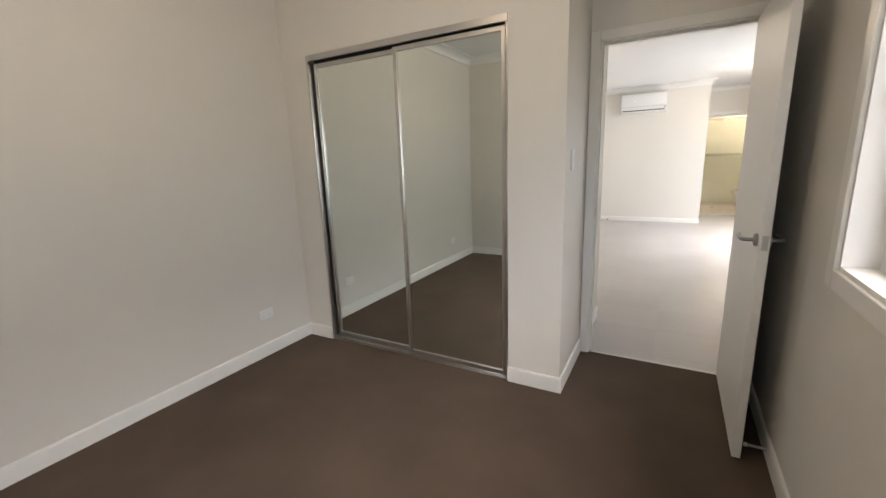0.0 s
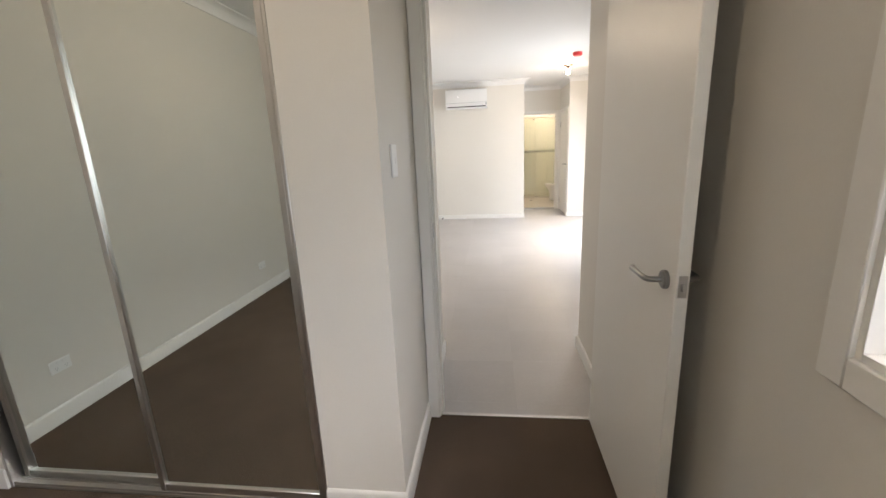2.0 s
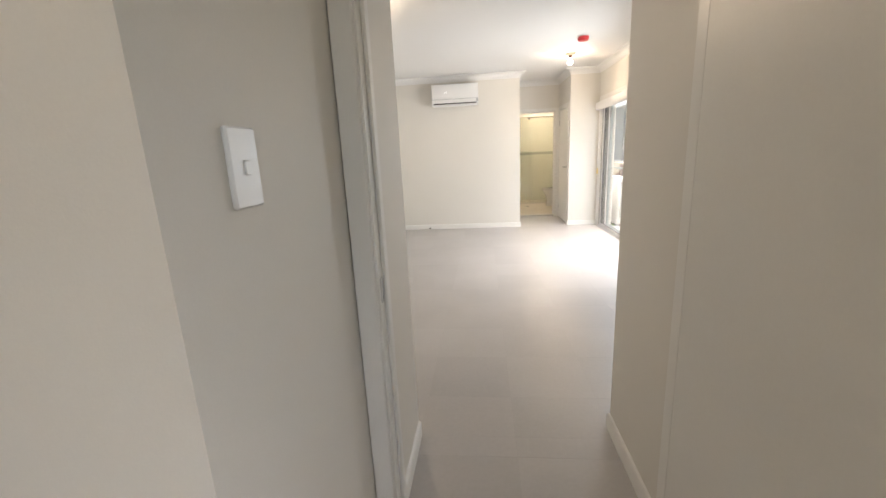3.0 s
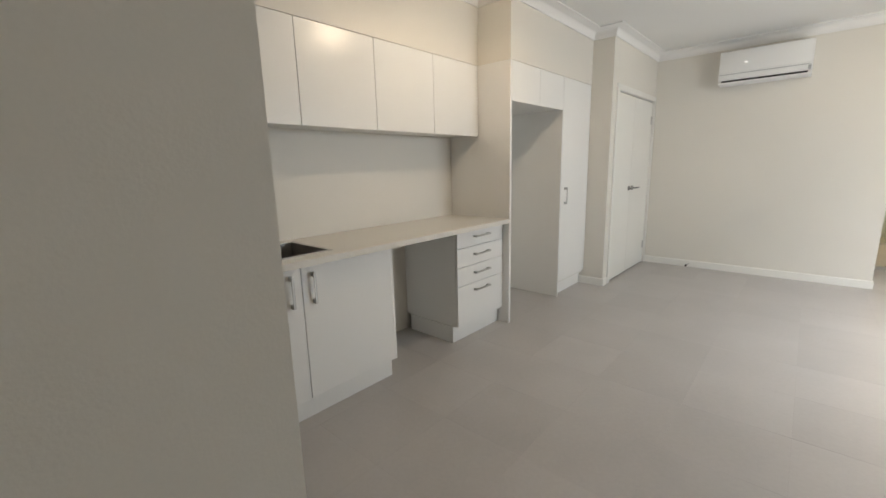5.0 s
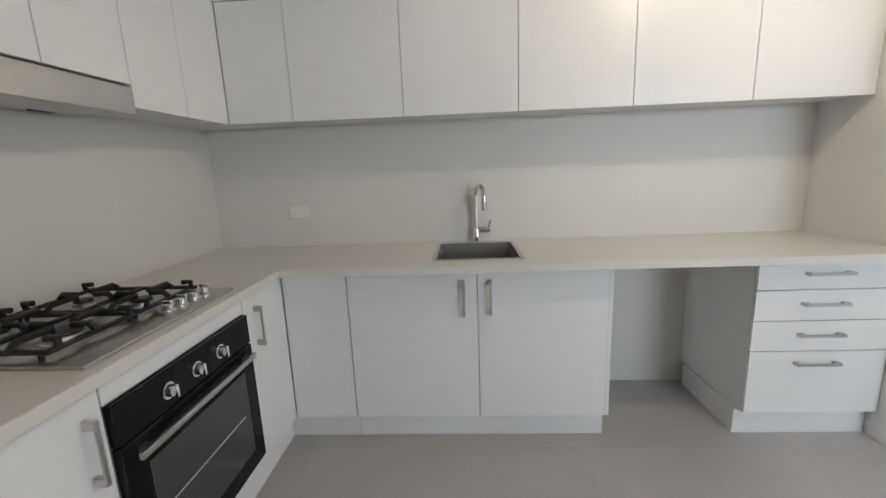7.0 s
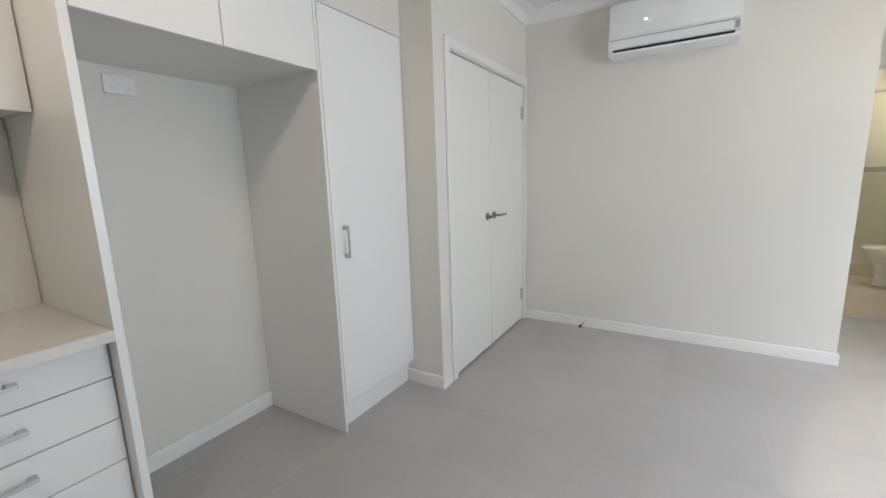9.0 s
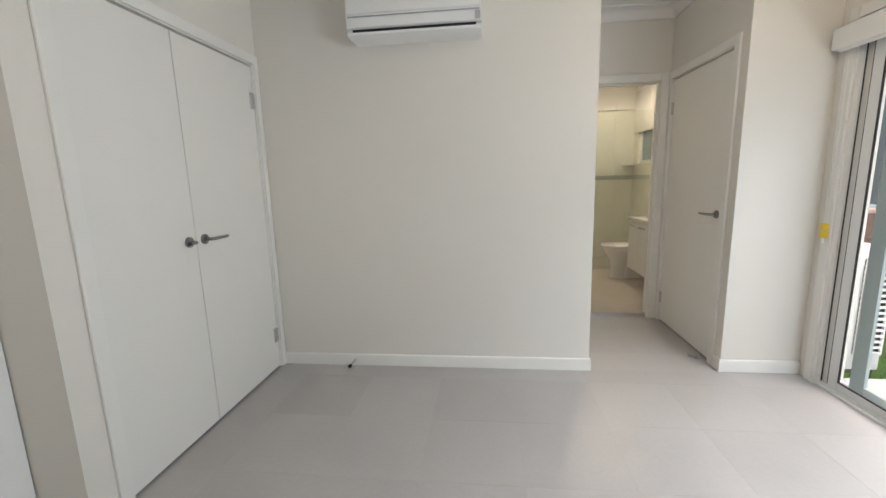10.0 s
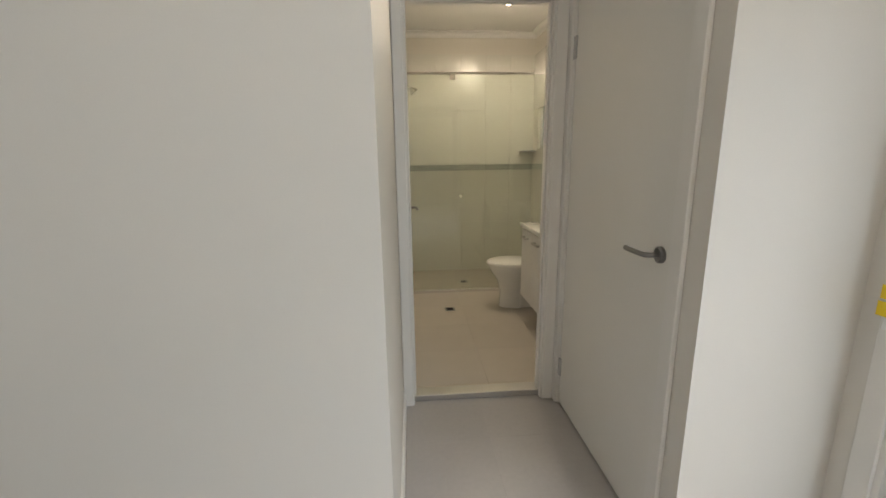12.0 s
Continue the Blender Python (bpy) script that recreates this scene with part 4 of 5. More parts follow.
for tx0, tx1 in ((-1.075, -0.80), (-1.345, -1.079)):
    bm = bmesh.new()
    ty0, ty1, zt = 2.60, 2.985, 0.929
    q = 0.0078
    for y in (ty0, ty1):
        box(bm, tx0, tx1, y - q, y + q, zt, zt + 0.011, 0.002)
    for x in (tx0 + q, tx1 - q):
        box(bm, x - q, x + q, ty0, ty1, zt, zt + 0.011, 0.002)
    xm, ym = (tx0 + tx1) / 2, (ty0 + ty1) / 2
    box(bm, tx0, tx1, ym - q, ym + q, zt, zt + 0.011, 0.002)
    for y in (ty0 + 0.092, ty1 - 0.092):
        for xa, xb in ((tx0, xm - 0.028), (xm + 0.028, tx1)):
            tube(bm, [(xa, y, zt + 0.006), (xa + (0.02 if xa < xm else 0.0), y, zt + 0.024), (xb - (0.02 if xa > xm else 0.0), y, zt + 0.024), (xb, y, zt + 0.022 if xa < xm else zt + 0.006)], 0.009, 8)
    for x in (xm,):
        for ya, yb, o in ((ty0, ty0 + 0.064, 1), (ty1, ty1 - 0.064, -1), (ym, ym - 0.064, -1), (ym, ym + 0.064, 1)):
            tube(bm, [(x, ya, zt + 0.006), (x, ya + o * 0.018, zt + 0.026), (x, yb, zt + 0.024)], 0.009, 8)
    for x in (tx0 + 0.03, tx1 - 0.03):
        for y, o in ((ty0, -1), (ty1, 1)):
            tube(bm, [(x, y, zt + 0.006), (x, y + o * 0.006, zt + 0.030), (x, y - o * 0.025, zt + 0.030)], 0.009, 8)
    for x in (tx0 + q, tx1 - q):
        for y in (ty0 + 0.02, ty1 - 0.02):
            cyl(bm, (x, y, 0.911), (x, y, zt + 0.004), 0.006, n=8)
    part("trivet", bm, BLACK, hob, "black cast iron trivet")
for k in range(4):
    x, y = -1.335 + k * 0.062, 3.024
    kb = part("knob", lathe(bmesh.new(), [(0.021, 0.0), (0.021, 0.004), (0.017, 0.007), (0.016, 0.022), (0.012, 0.025), (0.001, 0.026)], (x, y, 0.911)), CHROME, hob, "round chrome knob")
    part("grip", box(bmesh.new(), x - 0.004, x + 0.004, y - 0.018, y + 0.018, 0.934, 0.945, 0.002), CHROME, kb)

# ---- living room: air conditioner, lamps, detector ----
ac = thing("air_conditioner", (-0.39, FY, 2.153), "white wall-mounted split air conditioner", "air conditioner")
bm = bmesh.new()
prof = [(0.0, 2.150), (0.0, 2.490), (-0.165, 2.490), (-0.195, 2.476), (-0.205, 2.440), (-0.205, 2.252), (-0.200, 2.242), (-0.192, 2.190), (-0.172, 2.188), (-0.172, 2.172), (-0.190, 2.169), (-0.184, 2.157), (-0.150, 2.148)]
rows = [[bm.verts.new((x, FY + d, z)) for d, z in prof] for x in (-0.785, -0.001)]
for j in range(len(prof)):
    i = (j + 1) % len(prof)
    bm.faces.new((rows[0][j], rows[0][i], rows[1][i], rows[1][j]))
bm.faces.new(rows[0]); bm.faces.new(rows[1][::-1])
bmesh.ops.bevel(bm, geom=[e for e in bm.edges if abs(e.verts[0].co.x - e.verts[1].co.x) < 1e-5], offset=0.0022, segments=2, affect="EDGES")
part("body", bm, PLASTIC, ac)
part("front_panel", box(bmesh.new(), -0.775, -0.011, FY - 0.214, FY - 0.203, 2.262, 2.482, 0.006, 2), PLASTIC, ac, "glossy white front panel")
bm = bmesh.new()
for (d0, zz0), (d1, zz1) in ((((-0.2000), 2.239), ((-0.1945), 2.193)),):
    vs = [bm.verts.new((x, FY + d - e, z)) for x, d, z, e in ((-0.745, d0, zz0, 0.006), (-0.04, d0, zz0, 0.006), (-0.04, d1, zz1, 0.006), (-0.745, d1, zz1, 0.006), (-0.745, d0, zz0, -0.002), (-0.04, d0, zz0, -0.002), (-0.04, d1, zz1, -0.002), (-0.745, d1, zz1, -0.002))]
    for f in ((0, 1, 2, 3), (7, 6, 5, 4), (0, 4, 5, 1), (1, 5, 6, 2), (2, 6, 7, 3), (3, 7, 4, 0)):
        bm.faces.new([vs[k] for k in f])
part("louvre", bm, PLASTIC, ac, "white louvre flap")
part("air_slot", boxes((-0.755, -0.030, FY - 0.1765, FY - 0.1725, 2.1725, 2.1878)), RUBBER, ac, "dark air outlet slot")
part("slot_line", boxes((-0.775, -0.011, FY - 0.2085, FY - 0.2005, 2.2455, 2.2500)), GREYP, ac)
part("indicator", box(bmesh.new(), -0.555, -0.535, FY - 0.2155, FY - 0.213, 2.348, 2.353, 0.001), glow_material("indicator_light", (1, 1, 1), 2.5), ac)
bm = bmesh.new()
for k in range(9):
    box(bm, -0.75 + 0.08 * k, -0.69 + 0.08 * k, FY - 0.16, FY - 0.03, 2.488, 2.495)
part("intake_grille", bm, GREYP, ac)
part("label_sticker", box(bmesh.new(), -0.032, -0.008, FY - 0.2065, FY - 0.199, 2.196, 2.238, 0.0005), GREYP, ac)


def batten_lamp(x, y, z, light, name="ceiling_lamp"):
    t = thing(name, (x, y, z), "bare glowing bulb in a dark ceiling batten holder", "ceiling lamp", "bare bulb lamps")
    part("rose", lathe(bmesh.new(), [(0.085, 0.0), (0.085, -0.006), (0.060, -0.018), (0.030, -0.026)], (x, y, z)), DARKM, t, "dark round ceiling rose")
    part("holder", lathe(bmesh.new(), [(0.024, -0.026), (0.024, -0.060), (0.020, -0.066)], (x, y, z)), DARKM, t)
    bulb = part("bulb", lathe(bmesh.new(), [(0.012, -0.064), (0.017, -0.075), (0.029, -0.098), (0.032, -0.116), (0.026, -0.135), (0.012, -0.146), (0.003, -0.149)], (x, y, z)), GLOW, t, "glowing frosted bulb")
    bulb.visible_shadow = False
    return t

batten_lamp(-1.0, 5.15, CZ, 0)
batten_lamp(1.30, 7.74, CZ, 0)
batten_lamp(1.60, 11.5, 2.70, 0)
# bedroom lamp never in view, added for the room's warm light
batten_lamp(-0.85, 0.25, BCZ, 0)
det = thing("smoke_alarm", (1.27, 6.86, CZ), "round smoke alarm under a red dust cover", "smoke alarm")
part("base", lathe(bmesh.new(), [(0.062, 0.0), (0.062, -0.008), (0.058, -0.010)], (1.27, 6.86, CZ)), PLASTIC, det)
part("dust_cover", lathe(bmesh.new(), [(0.064, -0.006), (0.066, -0.012), (0.062, -0.040), (0.055, -0.048), (0.010, -0.050)], (1.27, 6.86, CZ)), RED, det, "red plastic dust cover")

# ---- sliding door ----
slide = tagged(new("door_5"), "white aluminium sliding glass door with two panels", "sliding door", "", "structure")
slide.location = (RX, (s0 + s1) / 2, 0)
part("architrave", boxes((RX - 0.014, RX + 0.0, s1 + 0.002, s1 + 0.062, 0, sh + 0.06), (RX - 0.014, RX, s0 - 0.062, s0 - 0.002, 0, sh + 0.06), (RX - 0.0135, RX, s0 - 0.002, s1 + 0.002, sh + 0.002, sh + 0.06), bev=0.002), TRIM, slide, "flat white architrave")
part("reveal", boxes((RX - 0.004, RX + 0.0210, s1 - 0.016, s1 + 0.002, 0, sh), (RX - 0.004, RX + 0.0210, s0 - 0.002, s0 + 0.016, 0, sh), (RX - 0.004, RX + 0.0210, s0 + 0.016, s1 - 0.016, sh - 0.016, sh)), TRIM, slide)
part("outer_frame", boxes((RX + 0.0210, RX + 0.1210, s1 - 0.030, s1 - 0.002, 0, sh), (RX + 0.0210, RX + 0.1210, s0 + 0.002, s0 + 0.040, 0, sh), (RX + 0.0210, RX + 0.1210, s0 + 0.04, s1 - 0.04, sh - 0.045, sh - 0.002), bev=0.002), ALU, slide)
part("bottom_track", boxes((RX - 0.002, RX + 0.17, s0 + 0.002, s1 - 0.002, -0.03, 0.012), (RX + 0.0120, RX + 0.0180, s0 + 0.04, s1 - 0.04, 0.012, 0.030), (RX + 0.0510, RX + 0.0560, s0 + 0.04, s1 - 0.04, 0.012, 0.026), (RX + 0.0860, RX + 0.0910, s0 + 0.04, s1 - 0.04, 0.012, 0.026), (RX + 0.1260, RX + 0.1320, s0 + 0.04, s1 - 0.04, 0.012, 0.030), bev=0.001), ALU, slide, "aluminium floor track")
part("weather_seal", boxes((RX + 0.0195, RX + 0.1160, 8.7545, 8.7598, 0.03, sh - 0.05), (RX + 0.0228, RX + 0.0600, 8.7138, 8.7170, 0.03, sh - 0.05)), RUBBER, slide, "black weather seal")
part("jamb_strip", boxes((RX + 0.0220, RX + 0.0600, 8.7172, 8.7543, 0.03, sh - 0.05), bev=0.001), STEEL, slide, "grey aluminium jamb strip")


def panel(name, y0, y1, x0, x1, mat, stile, rail_z=None, glazed=True, z0=0.016, label=""):
    bm = boxes((x0, x1, y0, y0 + stile, z0, sh - 0.03), (x0, x1, y1 - stile, y1, z0, sh - 0.03), (x0, x1, y0 + stile, y1 - stile, z0, z0 + 0.055), (x0, x1, y0 + stile, y1 - stile, sh - 0.085, sh - 0.03), bev=0.002)
    if rail_z:
        box(bm, x0, x1, y0 + stile, y1 - stile, rail_z - 0.013, rail_z + 0.013, 0.002)
    p = part(name, bm, mat, slide, label)
    if glazed:
        xm = (x0 + x1) / 2
        g = 0.006
        part("gasket", boxes((x0 - 0.001, x0 + 0.009, y0 + stile, y0 + stile + g, z0 + 0.055, sh - 0.085), (x0 - 0.001, x0 + 0.009, y1 - stile - g, y1 - stile, z0 + 0.055, sh - 0.085), (x0 - 0.001, x0 + 0.009, y0 + stile + g, y1 - stile - g, z0 + 0.055, z0 + 0.055 + g)), RUBBER, p)
        pane = part("pane", boxes((xm - 0.0025, xm + 0.0025, y0 + stile, y1 - stile, z0 + 0.05, sh - 0.08)), GLASS, p, smooth=False)
        pane.visible_shadow = False
    return p

panel("fixed_panel", 7.13, 8.7132, RX + 0.0220, RX + 0.0360, ALU, 0.066, label="fixed glass panel")
sash = panel("sliding_panel", s0 + 0.04, 7.19, RX + 0.0580, RX + 0.0820, ALU, 0.060, label="sliding glass panel")
part("pull_handle", boxes((RX - 0.006, RX + 0.0230, 7.145, 7.175, 0.93, 1.10), bev=0.004), RUBBER, sash, "black pull handle")
panel("screen_door", 7.16, 8.684, RX + 0.1150, RX + 0.1350, SCREENM, 0.092, 1.02, glazed=False, label="sage green screen door with a mid rail")
part("lock_box", boxes((RX + 0.1060, RX + 0.1460, 7.17, 7.205, 0.96, 1.14), bev=0.004), RUBBER, slide, "black screen door lock")
bm = bmesh.new()
for k in range(7):
    cy, cz, rr = 8.455 - k * 0.027, 1.052, 0.0145
    pts = [(RX + 0.0335, cy + rr * math.cos(t), cz + rr * math.sin(t)) for t in [2 * math.pi * j / 18 for j in range(19)]]
    tube(bm, pts, 0.0014, 6)
part("safety_decal", bm, PLASTIC, slide, "row of white ring stickers on the glass")
blind = thing("roller_blind", (RX - 0.05, 7.2, 2.0), "white roller blind in a slim pelmet over the sliding door", "blind", "roller blinds")
part("pelmet", box(bmesh.new(), RX - 0.075, RX - 0.015, s0 - 0.07, s1 + 0.085, 1.955, 2.072, 0.006, 2), PLASTIC, blind)
part("roll", cyl(bmesh.new(), (RX - 0.045, s0, 1.965), (RX - 0.045, s1 + 0.05, 1.965), 0.022), PLASTIC, blind)
cord = thing("blind_cord_tag", (RX - 0.02, SY - 0.045, 0.95), "yellow safety tag on a thin blind cord", "tag")
bm = bmesh.new()
for dy in (-0.012, 0.012):
    tube(bm, [(RX - 0.018, 8.828 + dy, 1.96), (RX - 0.018, 8.828 + dy, 0.90)], 0.0016, 8)
part("cord", bm, PLASTIC, cord, "thin white looped cord")
part("tag", boxes((RX - 0.021, RX - 0.0195, 8.795, 8.861, 0.905, 0.945), (RX - 0.021, RX - 0.0195, 8.798, 8.858, 0.952, 0.99), bev=0.0004), YELLOW, cord, "folded yellow safety tag")
part("cord_weight", cyl(bmesh.new(), (RX - 0.020, 8.828, 0.875), (RX - 0.020, 8.828, 0.905), 0.011, 0.008), PLASTIC, cord)

# ---- bathroom ----
wallt = tagged(new("wall_tiling"), "pale cream bathroom wall tiles with a grey band", "tiles", "", "structure")
wallt.location = (1.35, 12.7, 0)
for row, (za, zb, mat) in enumerate(((0.026, 0.618, BTILE), (0.622, 1.215, BTILE), (1.219, 1.285, BBAND), (1.289, 1.88, BTILE), (1.884, 2.47, BTILE))):
    for k in range(6):
        xa, xb = BTW[0] + 0.012 + k * 0.281, BTW[0] + 0.012 + (k + 1) * 0.281 - 0.002
        part("tile", boxes((xa, xb, 12.708, 12.719, za, zb), bev=0.0008), mat, wallt, smooth=False)
    for k in range(5):
        ya, yb = 11.82 + k * 0.178, 11.82 + (k + 1) * 0.178 - 0.002
        part("tile", boxes((BTW[0] + 0.001, BTW[0] + 0.011, ya, yb, za, zb), bev=0.0008), mat, wallt, smooth=False)
        if zb < 1.3 or zb > 2.2:
            part("tile", boxes((BTW[1] - 0.011, BTW[1] - 0.001, ya, yb, za, zb), bev=0.0008), mat, wallt, smooth=False)
bw = tagged(new("window_2"), "small frosted bathroom window", "window", "", "structure")
bw.location = (BTW[1], 12.2, 1.45)
part("window_frame", outline(BTW[1] + 0.03, BTW[1] + 0.07, 11.85, 12.55, 1.45, 2.15, 0.04), ALU, bw)
fp = part("pane", boxes((BTW[1] + 0.045, BTW[1] + 0.051, 11.89, 12.51, 1.49, 2.11)), glass_material("frosted_glass", (0.72, 0.82, 0.90), 0.3), bw, smooth=False)
fp.visible_shadow = False

shower = thing("shower_screen", (1.3, 11.85, 0.025), "clear frameless glass shower screen with chrome fittings", "shower screen")
g = part("glass_panel", boxes((BTW[0] + 0.012, 1.19, 11.846, 11.854, 0.055, 2.10)), SGLASS, shower, smooth=False)
g.visible_shadow = False
g = part("glass_door", boxes((1.195, BTW[1] - 0.012, 11.862, 11.870, 0.055, 2.10)), SGLASS, shower, smooth=False)
g.visible_shadow = False
part("top_rail", box(bmesh.new(), BTW[0] + 0.012, BTW[1] - 0.012, 11.838, 11.862, 2.095, 2.115, 0.002), CHROME, shower)
part("bottom_rail", boxes((BTW[0] + 0.012, BTW[1] - 0.012, 11.838, 11.872, 0.0245, 0.056), bev=0.003), CHROME, shower)
part("clamp", box(bmesh.new(), 1.15, 1.20, 11.832, 11.872, 2.045, 2.095, 0.003), CHROME, shower)
part("wall_channel", box(bmesh.new(), BTW[1] - 0.03, BTW[1] - 0.011, 11.838, 11.876, 0.025, 2.10, 0.002), SATIN, shower)
part("knob", cyl(bmesh.new(), (1.24, 11.80, 1.0), (1.24, 11.92, 1.0), 0.014), CHROME, shower)
head = thing("wall_shower", (0.5, 12.3, 2.0), "chrome hand shower on a bent wall arm", "shower")
part("arm", tube(bmesh.new(), [(0.512, 12.30, 1.97), (0.62, 12.30, 2.03), (0.74, 12.30, 2.06), (0.80, 12.30, 2.05)], 0.010), CHROME, head)
part("rose", cyl(bmesh.new(), (0.80, 12.30, 2.05), (0.835, 12.30, 2.01), 0.02, 0.05), CHROME, head)
mix = thing("shower_mixer", (0.52, 12.3, 1.05), "chrome shower mixer on the tiled wall", "mixer")
part("plate", cyl(bmesh.new(), (0.511, 12.3, 1.05), (0.522, 12.3, 1.05), 0.055), CHROME, mix)
part("lever", tube(bmesh.new(), [(0.522, 12.3, 1.05), (0.57, 12.3, 1.05), (0.66, 12.3, 1.045)], 0.012), CHROME, mix)
niche = thing("corner_shelf", (2.1, 12.66, 1.42), "small corner shelf in the shower", "shelf")
part("shelf", box(bmesh.new(), 2.03, BTW[1] - 0.012, 12.56, 12.706, 1.42, 1.435, 0.003), GREYP, niche)

toilet = thing("toilet", (1.80, 11.42, 0.025), "white ceramic toilet with a closed seat", "toilet")
bm = bmesh.new()
lathe(bm, [(0.125, 0.0), (0.122, 0.02), (0.118, 0.14), (0.145, 0.25), (0.195, 0.33), (0.208, 0.37), (0.206, 0.385)], (1.685, 11.42, 0.0275), 32, 1.15, 0.84)
box(bm, 1.70, 2.02, 11.31, 11.53, 0.0275, 0.40, 0.02, 3)
part("pan", bm, PORCELAIN, toilet)
part("seat", lathe(bmesh.new(), [(0.200, 0.0), (0.213, 0.004), (0.216, 0.020), (0.208, 0.034), (0.175, 0.040), (0.01, 0.042)], (1.675, 11.42, 0.413), 32, 1.16, 0.86), PORCELAIN, toilet, "white closed seat lid")
part("cistern", box(bmesh.new(), 2.00, BTW[1] - 0.002, 11.25, 11.59, 0.40, 0.80, 0.02, 3), PORCELAIN, toilet)
part("button", cyl(bmesh.new(), (2.11, 11.42, 0.80), (2.11, 11.42, 0.806), 0.022), CHROME, toilet)
van = thing("vanity", (1.95, 10.9, 0.22), "white wall-hung bathroom vanity with a basin top", "vanity")
part("body", box(bmesh.new(), 1.69, BTW[1] - 0.002, 10.60, 11.17, 0.215, 0.79, 0.001), CAB, van)
for y0, y1 in ((10.60, 10.885), (10.885, 11.17)):
    d = part("door", box(bmesh.new(), 1.672, 1.689, y0 + 0.0015, y1 - 0.0015, 0.215, 0.78, 0.0012), CAB, van)
    bow_handle(d, (1.672, (y0 + y1) / 2, 0.725), (0, 1, 0), (-1, 0, 0), 0.13)
part("basin_top", box(bmesh.new(), 1.655, BTW[1] - 0.002, 10.585, 11.185, 0.791, 0.828, 0.008, 3), PORCELAIN, van)
part("basin", lathe(bmesh.new(), [(0.16, 0.0), (0.17, 0.012), (0.155, 0.014), (0.12, -0.002)], (1.93, 10.885, 0.828), 28, 1.0, 1.2), PORCELAIN, van)
for (x, y) in ((1.085, 11.36), (1.31, 12.20)):
    dr = thing("floor_drain", (x, y, 0.03), "small square chrome floor drain", "drain", "floor drains")
    part("grate_frame", box(bmesh.new(), x - 0.045, x + 0.045, y - 0.045, y + 0.045, 0.026, 0.0305, 0.001), CHROME, dr)
    part("grate", box(bmesh.new(), x - 0.030, x + 0.030, y - 0.030, y + 0.030, 0.030, 0.0315, 0.0005), BLACK, dr)
holder = thing("toilet_roll_holder", (2.16, 11.75, 0.75), "chrome toilet roll holder", "roll holder")
part("bar", tube(bmesh.new(), [(BTW[1] - 0.002, 11.75, 0.75), (2.12, 11.75, 0.75), (2.12, 11.68, 0.75)], 0.008), CHROME, holder)

# ---- outside ----
setting("ground", boxes((-60, 0.83, -60, BYB - 0.1, -0.16, -0.13), (0.83, 60, -60, 60, -0.16, -0.13), (-60, 0.83, 12.9, 60, -0.16, -0.13), (-60, KX - 0.12, BYB - 0.1, 12.9, -0.16, -0.13)), GRASSG, "lawn and soil round the house", "ground")
setting("patio", box(bmesh.new(), RX + 0.171, 4.1, 3.30, 8.95, -0.13, -0.045, 0.006), CONC, "pale concrete patio slab beside the lawn", "patio")
setting("wall_outer_north", boxes((2.28, 2.302, SY, 12.85, -0.13, TOP), (RX + 0.14, 2.28, SY, SY + 0.001, 0, TOP)), PAINT, "pale rendered outer wall", "wall")

# brick veneer: window jamb and the return wall outside the bedroom
bricks = tagged(new("brick_wall"), "brown brick veneer with white mortar joints", "brick wall", "", "structure")
bricks.location = (1.5, 3.0, 0)
part("mortar", boxes((0.945, 2.28, 3.004, 3.036, -0.13, 2.9), (0.836, 0.902, w1 + 0.012, 3.0, -0.13, 2.9), (0.836, 0.902, w0 - 0.5, w0 - 0.012, -0.13, 2.9), (0.836, 0.902, w0 - 0.012, w1 + 0.012, -0.13, wz0 - 0.11), (0.836, 0.902, w0 - 0.012, w1 + 0.012, wz1 + 0.02, 2.9)), MORTAR, bricks, "white mortar", smooth=False)
full, half, jamb = [bmesh.new() for _ in range(3)]
box(full, -0.115, 0.115, -0.012, 0.012, -0.038, 0.038, 0.003)
box(half, -0.055, 0.055, -0.012, 0.012, -0.038, 0.038, 0.003)
box(jamb, -0.036, 0.036, -0.055, 0.055, -0.038, 0.038, 0.003)
meshes = {}
for key, bm in (("full", full), ("half", half), ("jamb", jamb)):
    bmesh.ops.recalc_face_normals(bm, faces=bm.faces)
    meshes[key] = bpy.data.meshes.new("brick")
    bm.to_mesh(meshes[key])
    bm.free()
    meshes[key].materials.append(BRICK)


def brick(key, x, y, z, rz=0.0):
    ob = new("brick", meshes[key])
    ob.parent = bricks
    ob.matrix_parent_inverse = Matrix.Translation(-bricks.location)
    ob.matrix_basis = pose(x + random.uniform(-0.0015, 0.0015), y + random.uniform(-0.002, 0.002), z, 0, 0, rz)

for c in range(33):
    z = -0.04 + c * 0.086
    x = 0.96 + (0.115 if c % 2 == 0 else 0.055)
    if c % 2:
        brick("half", x, 3.012, z)
        x += 0.055 + 0.01 + 0.115
    while x < 2.2:
        brick("full", x, 3.012, z)
        x += 0.24
    if x < 2.29:
        brick("half", x - 0.06, 3.012, z)
    if z > wz0 - 0.15:
        brick("jamb", 0.871, w1 + 0.063, z + 0.02)
for k in range(24):
    brick("jamb", 0.871, w0 + 0.05 + k * 0.0965, wz0 - 0.062, 0)

pipe = thing("downpipe", (1.825, 2.95, -0.13), "dark grey metal downpipe with pale clips on the brick wall", "downpipe")
part("pipe", box(bmesh.new(), 1.78, 1.87, 2.915, 2.985, -0.13, 2.03, 0.012, 3), material("grey_pipe", (0.075, 0.08, 0.085), 0.45, var=0.05), pipe)
part("cap", box(bmesh.new(), 1.772, 1.878, 2.908, 2.992, 2.03, 2.05, 0.003), FENCECAP, pipe, "pale metal cap")
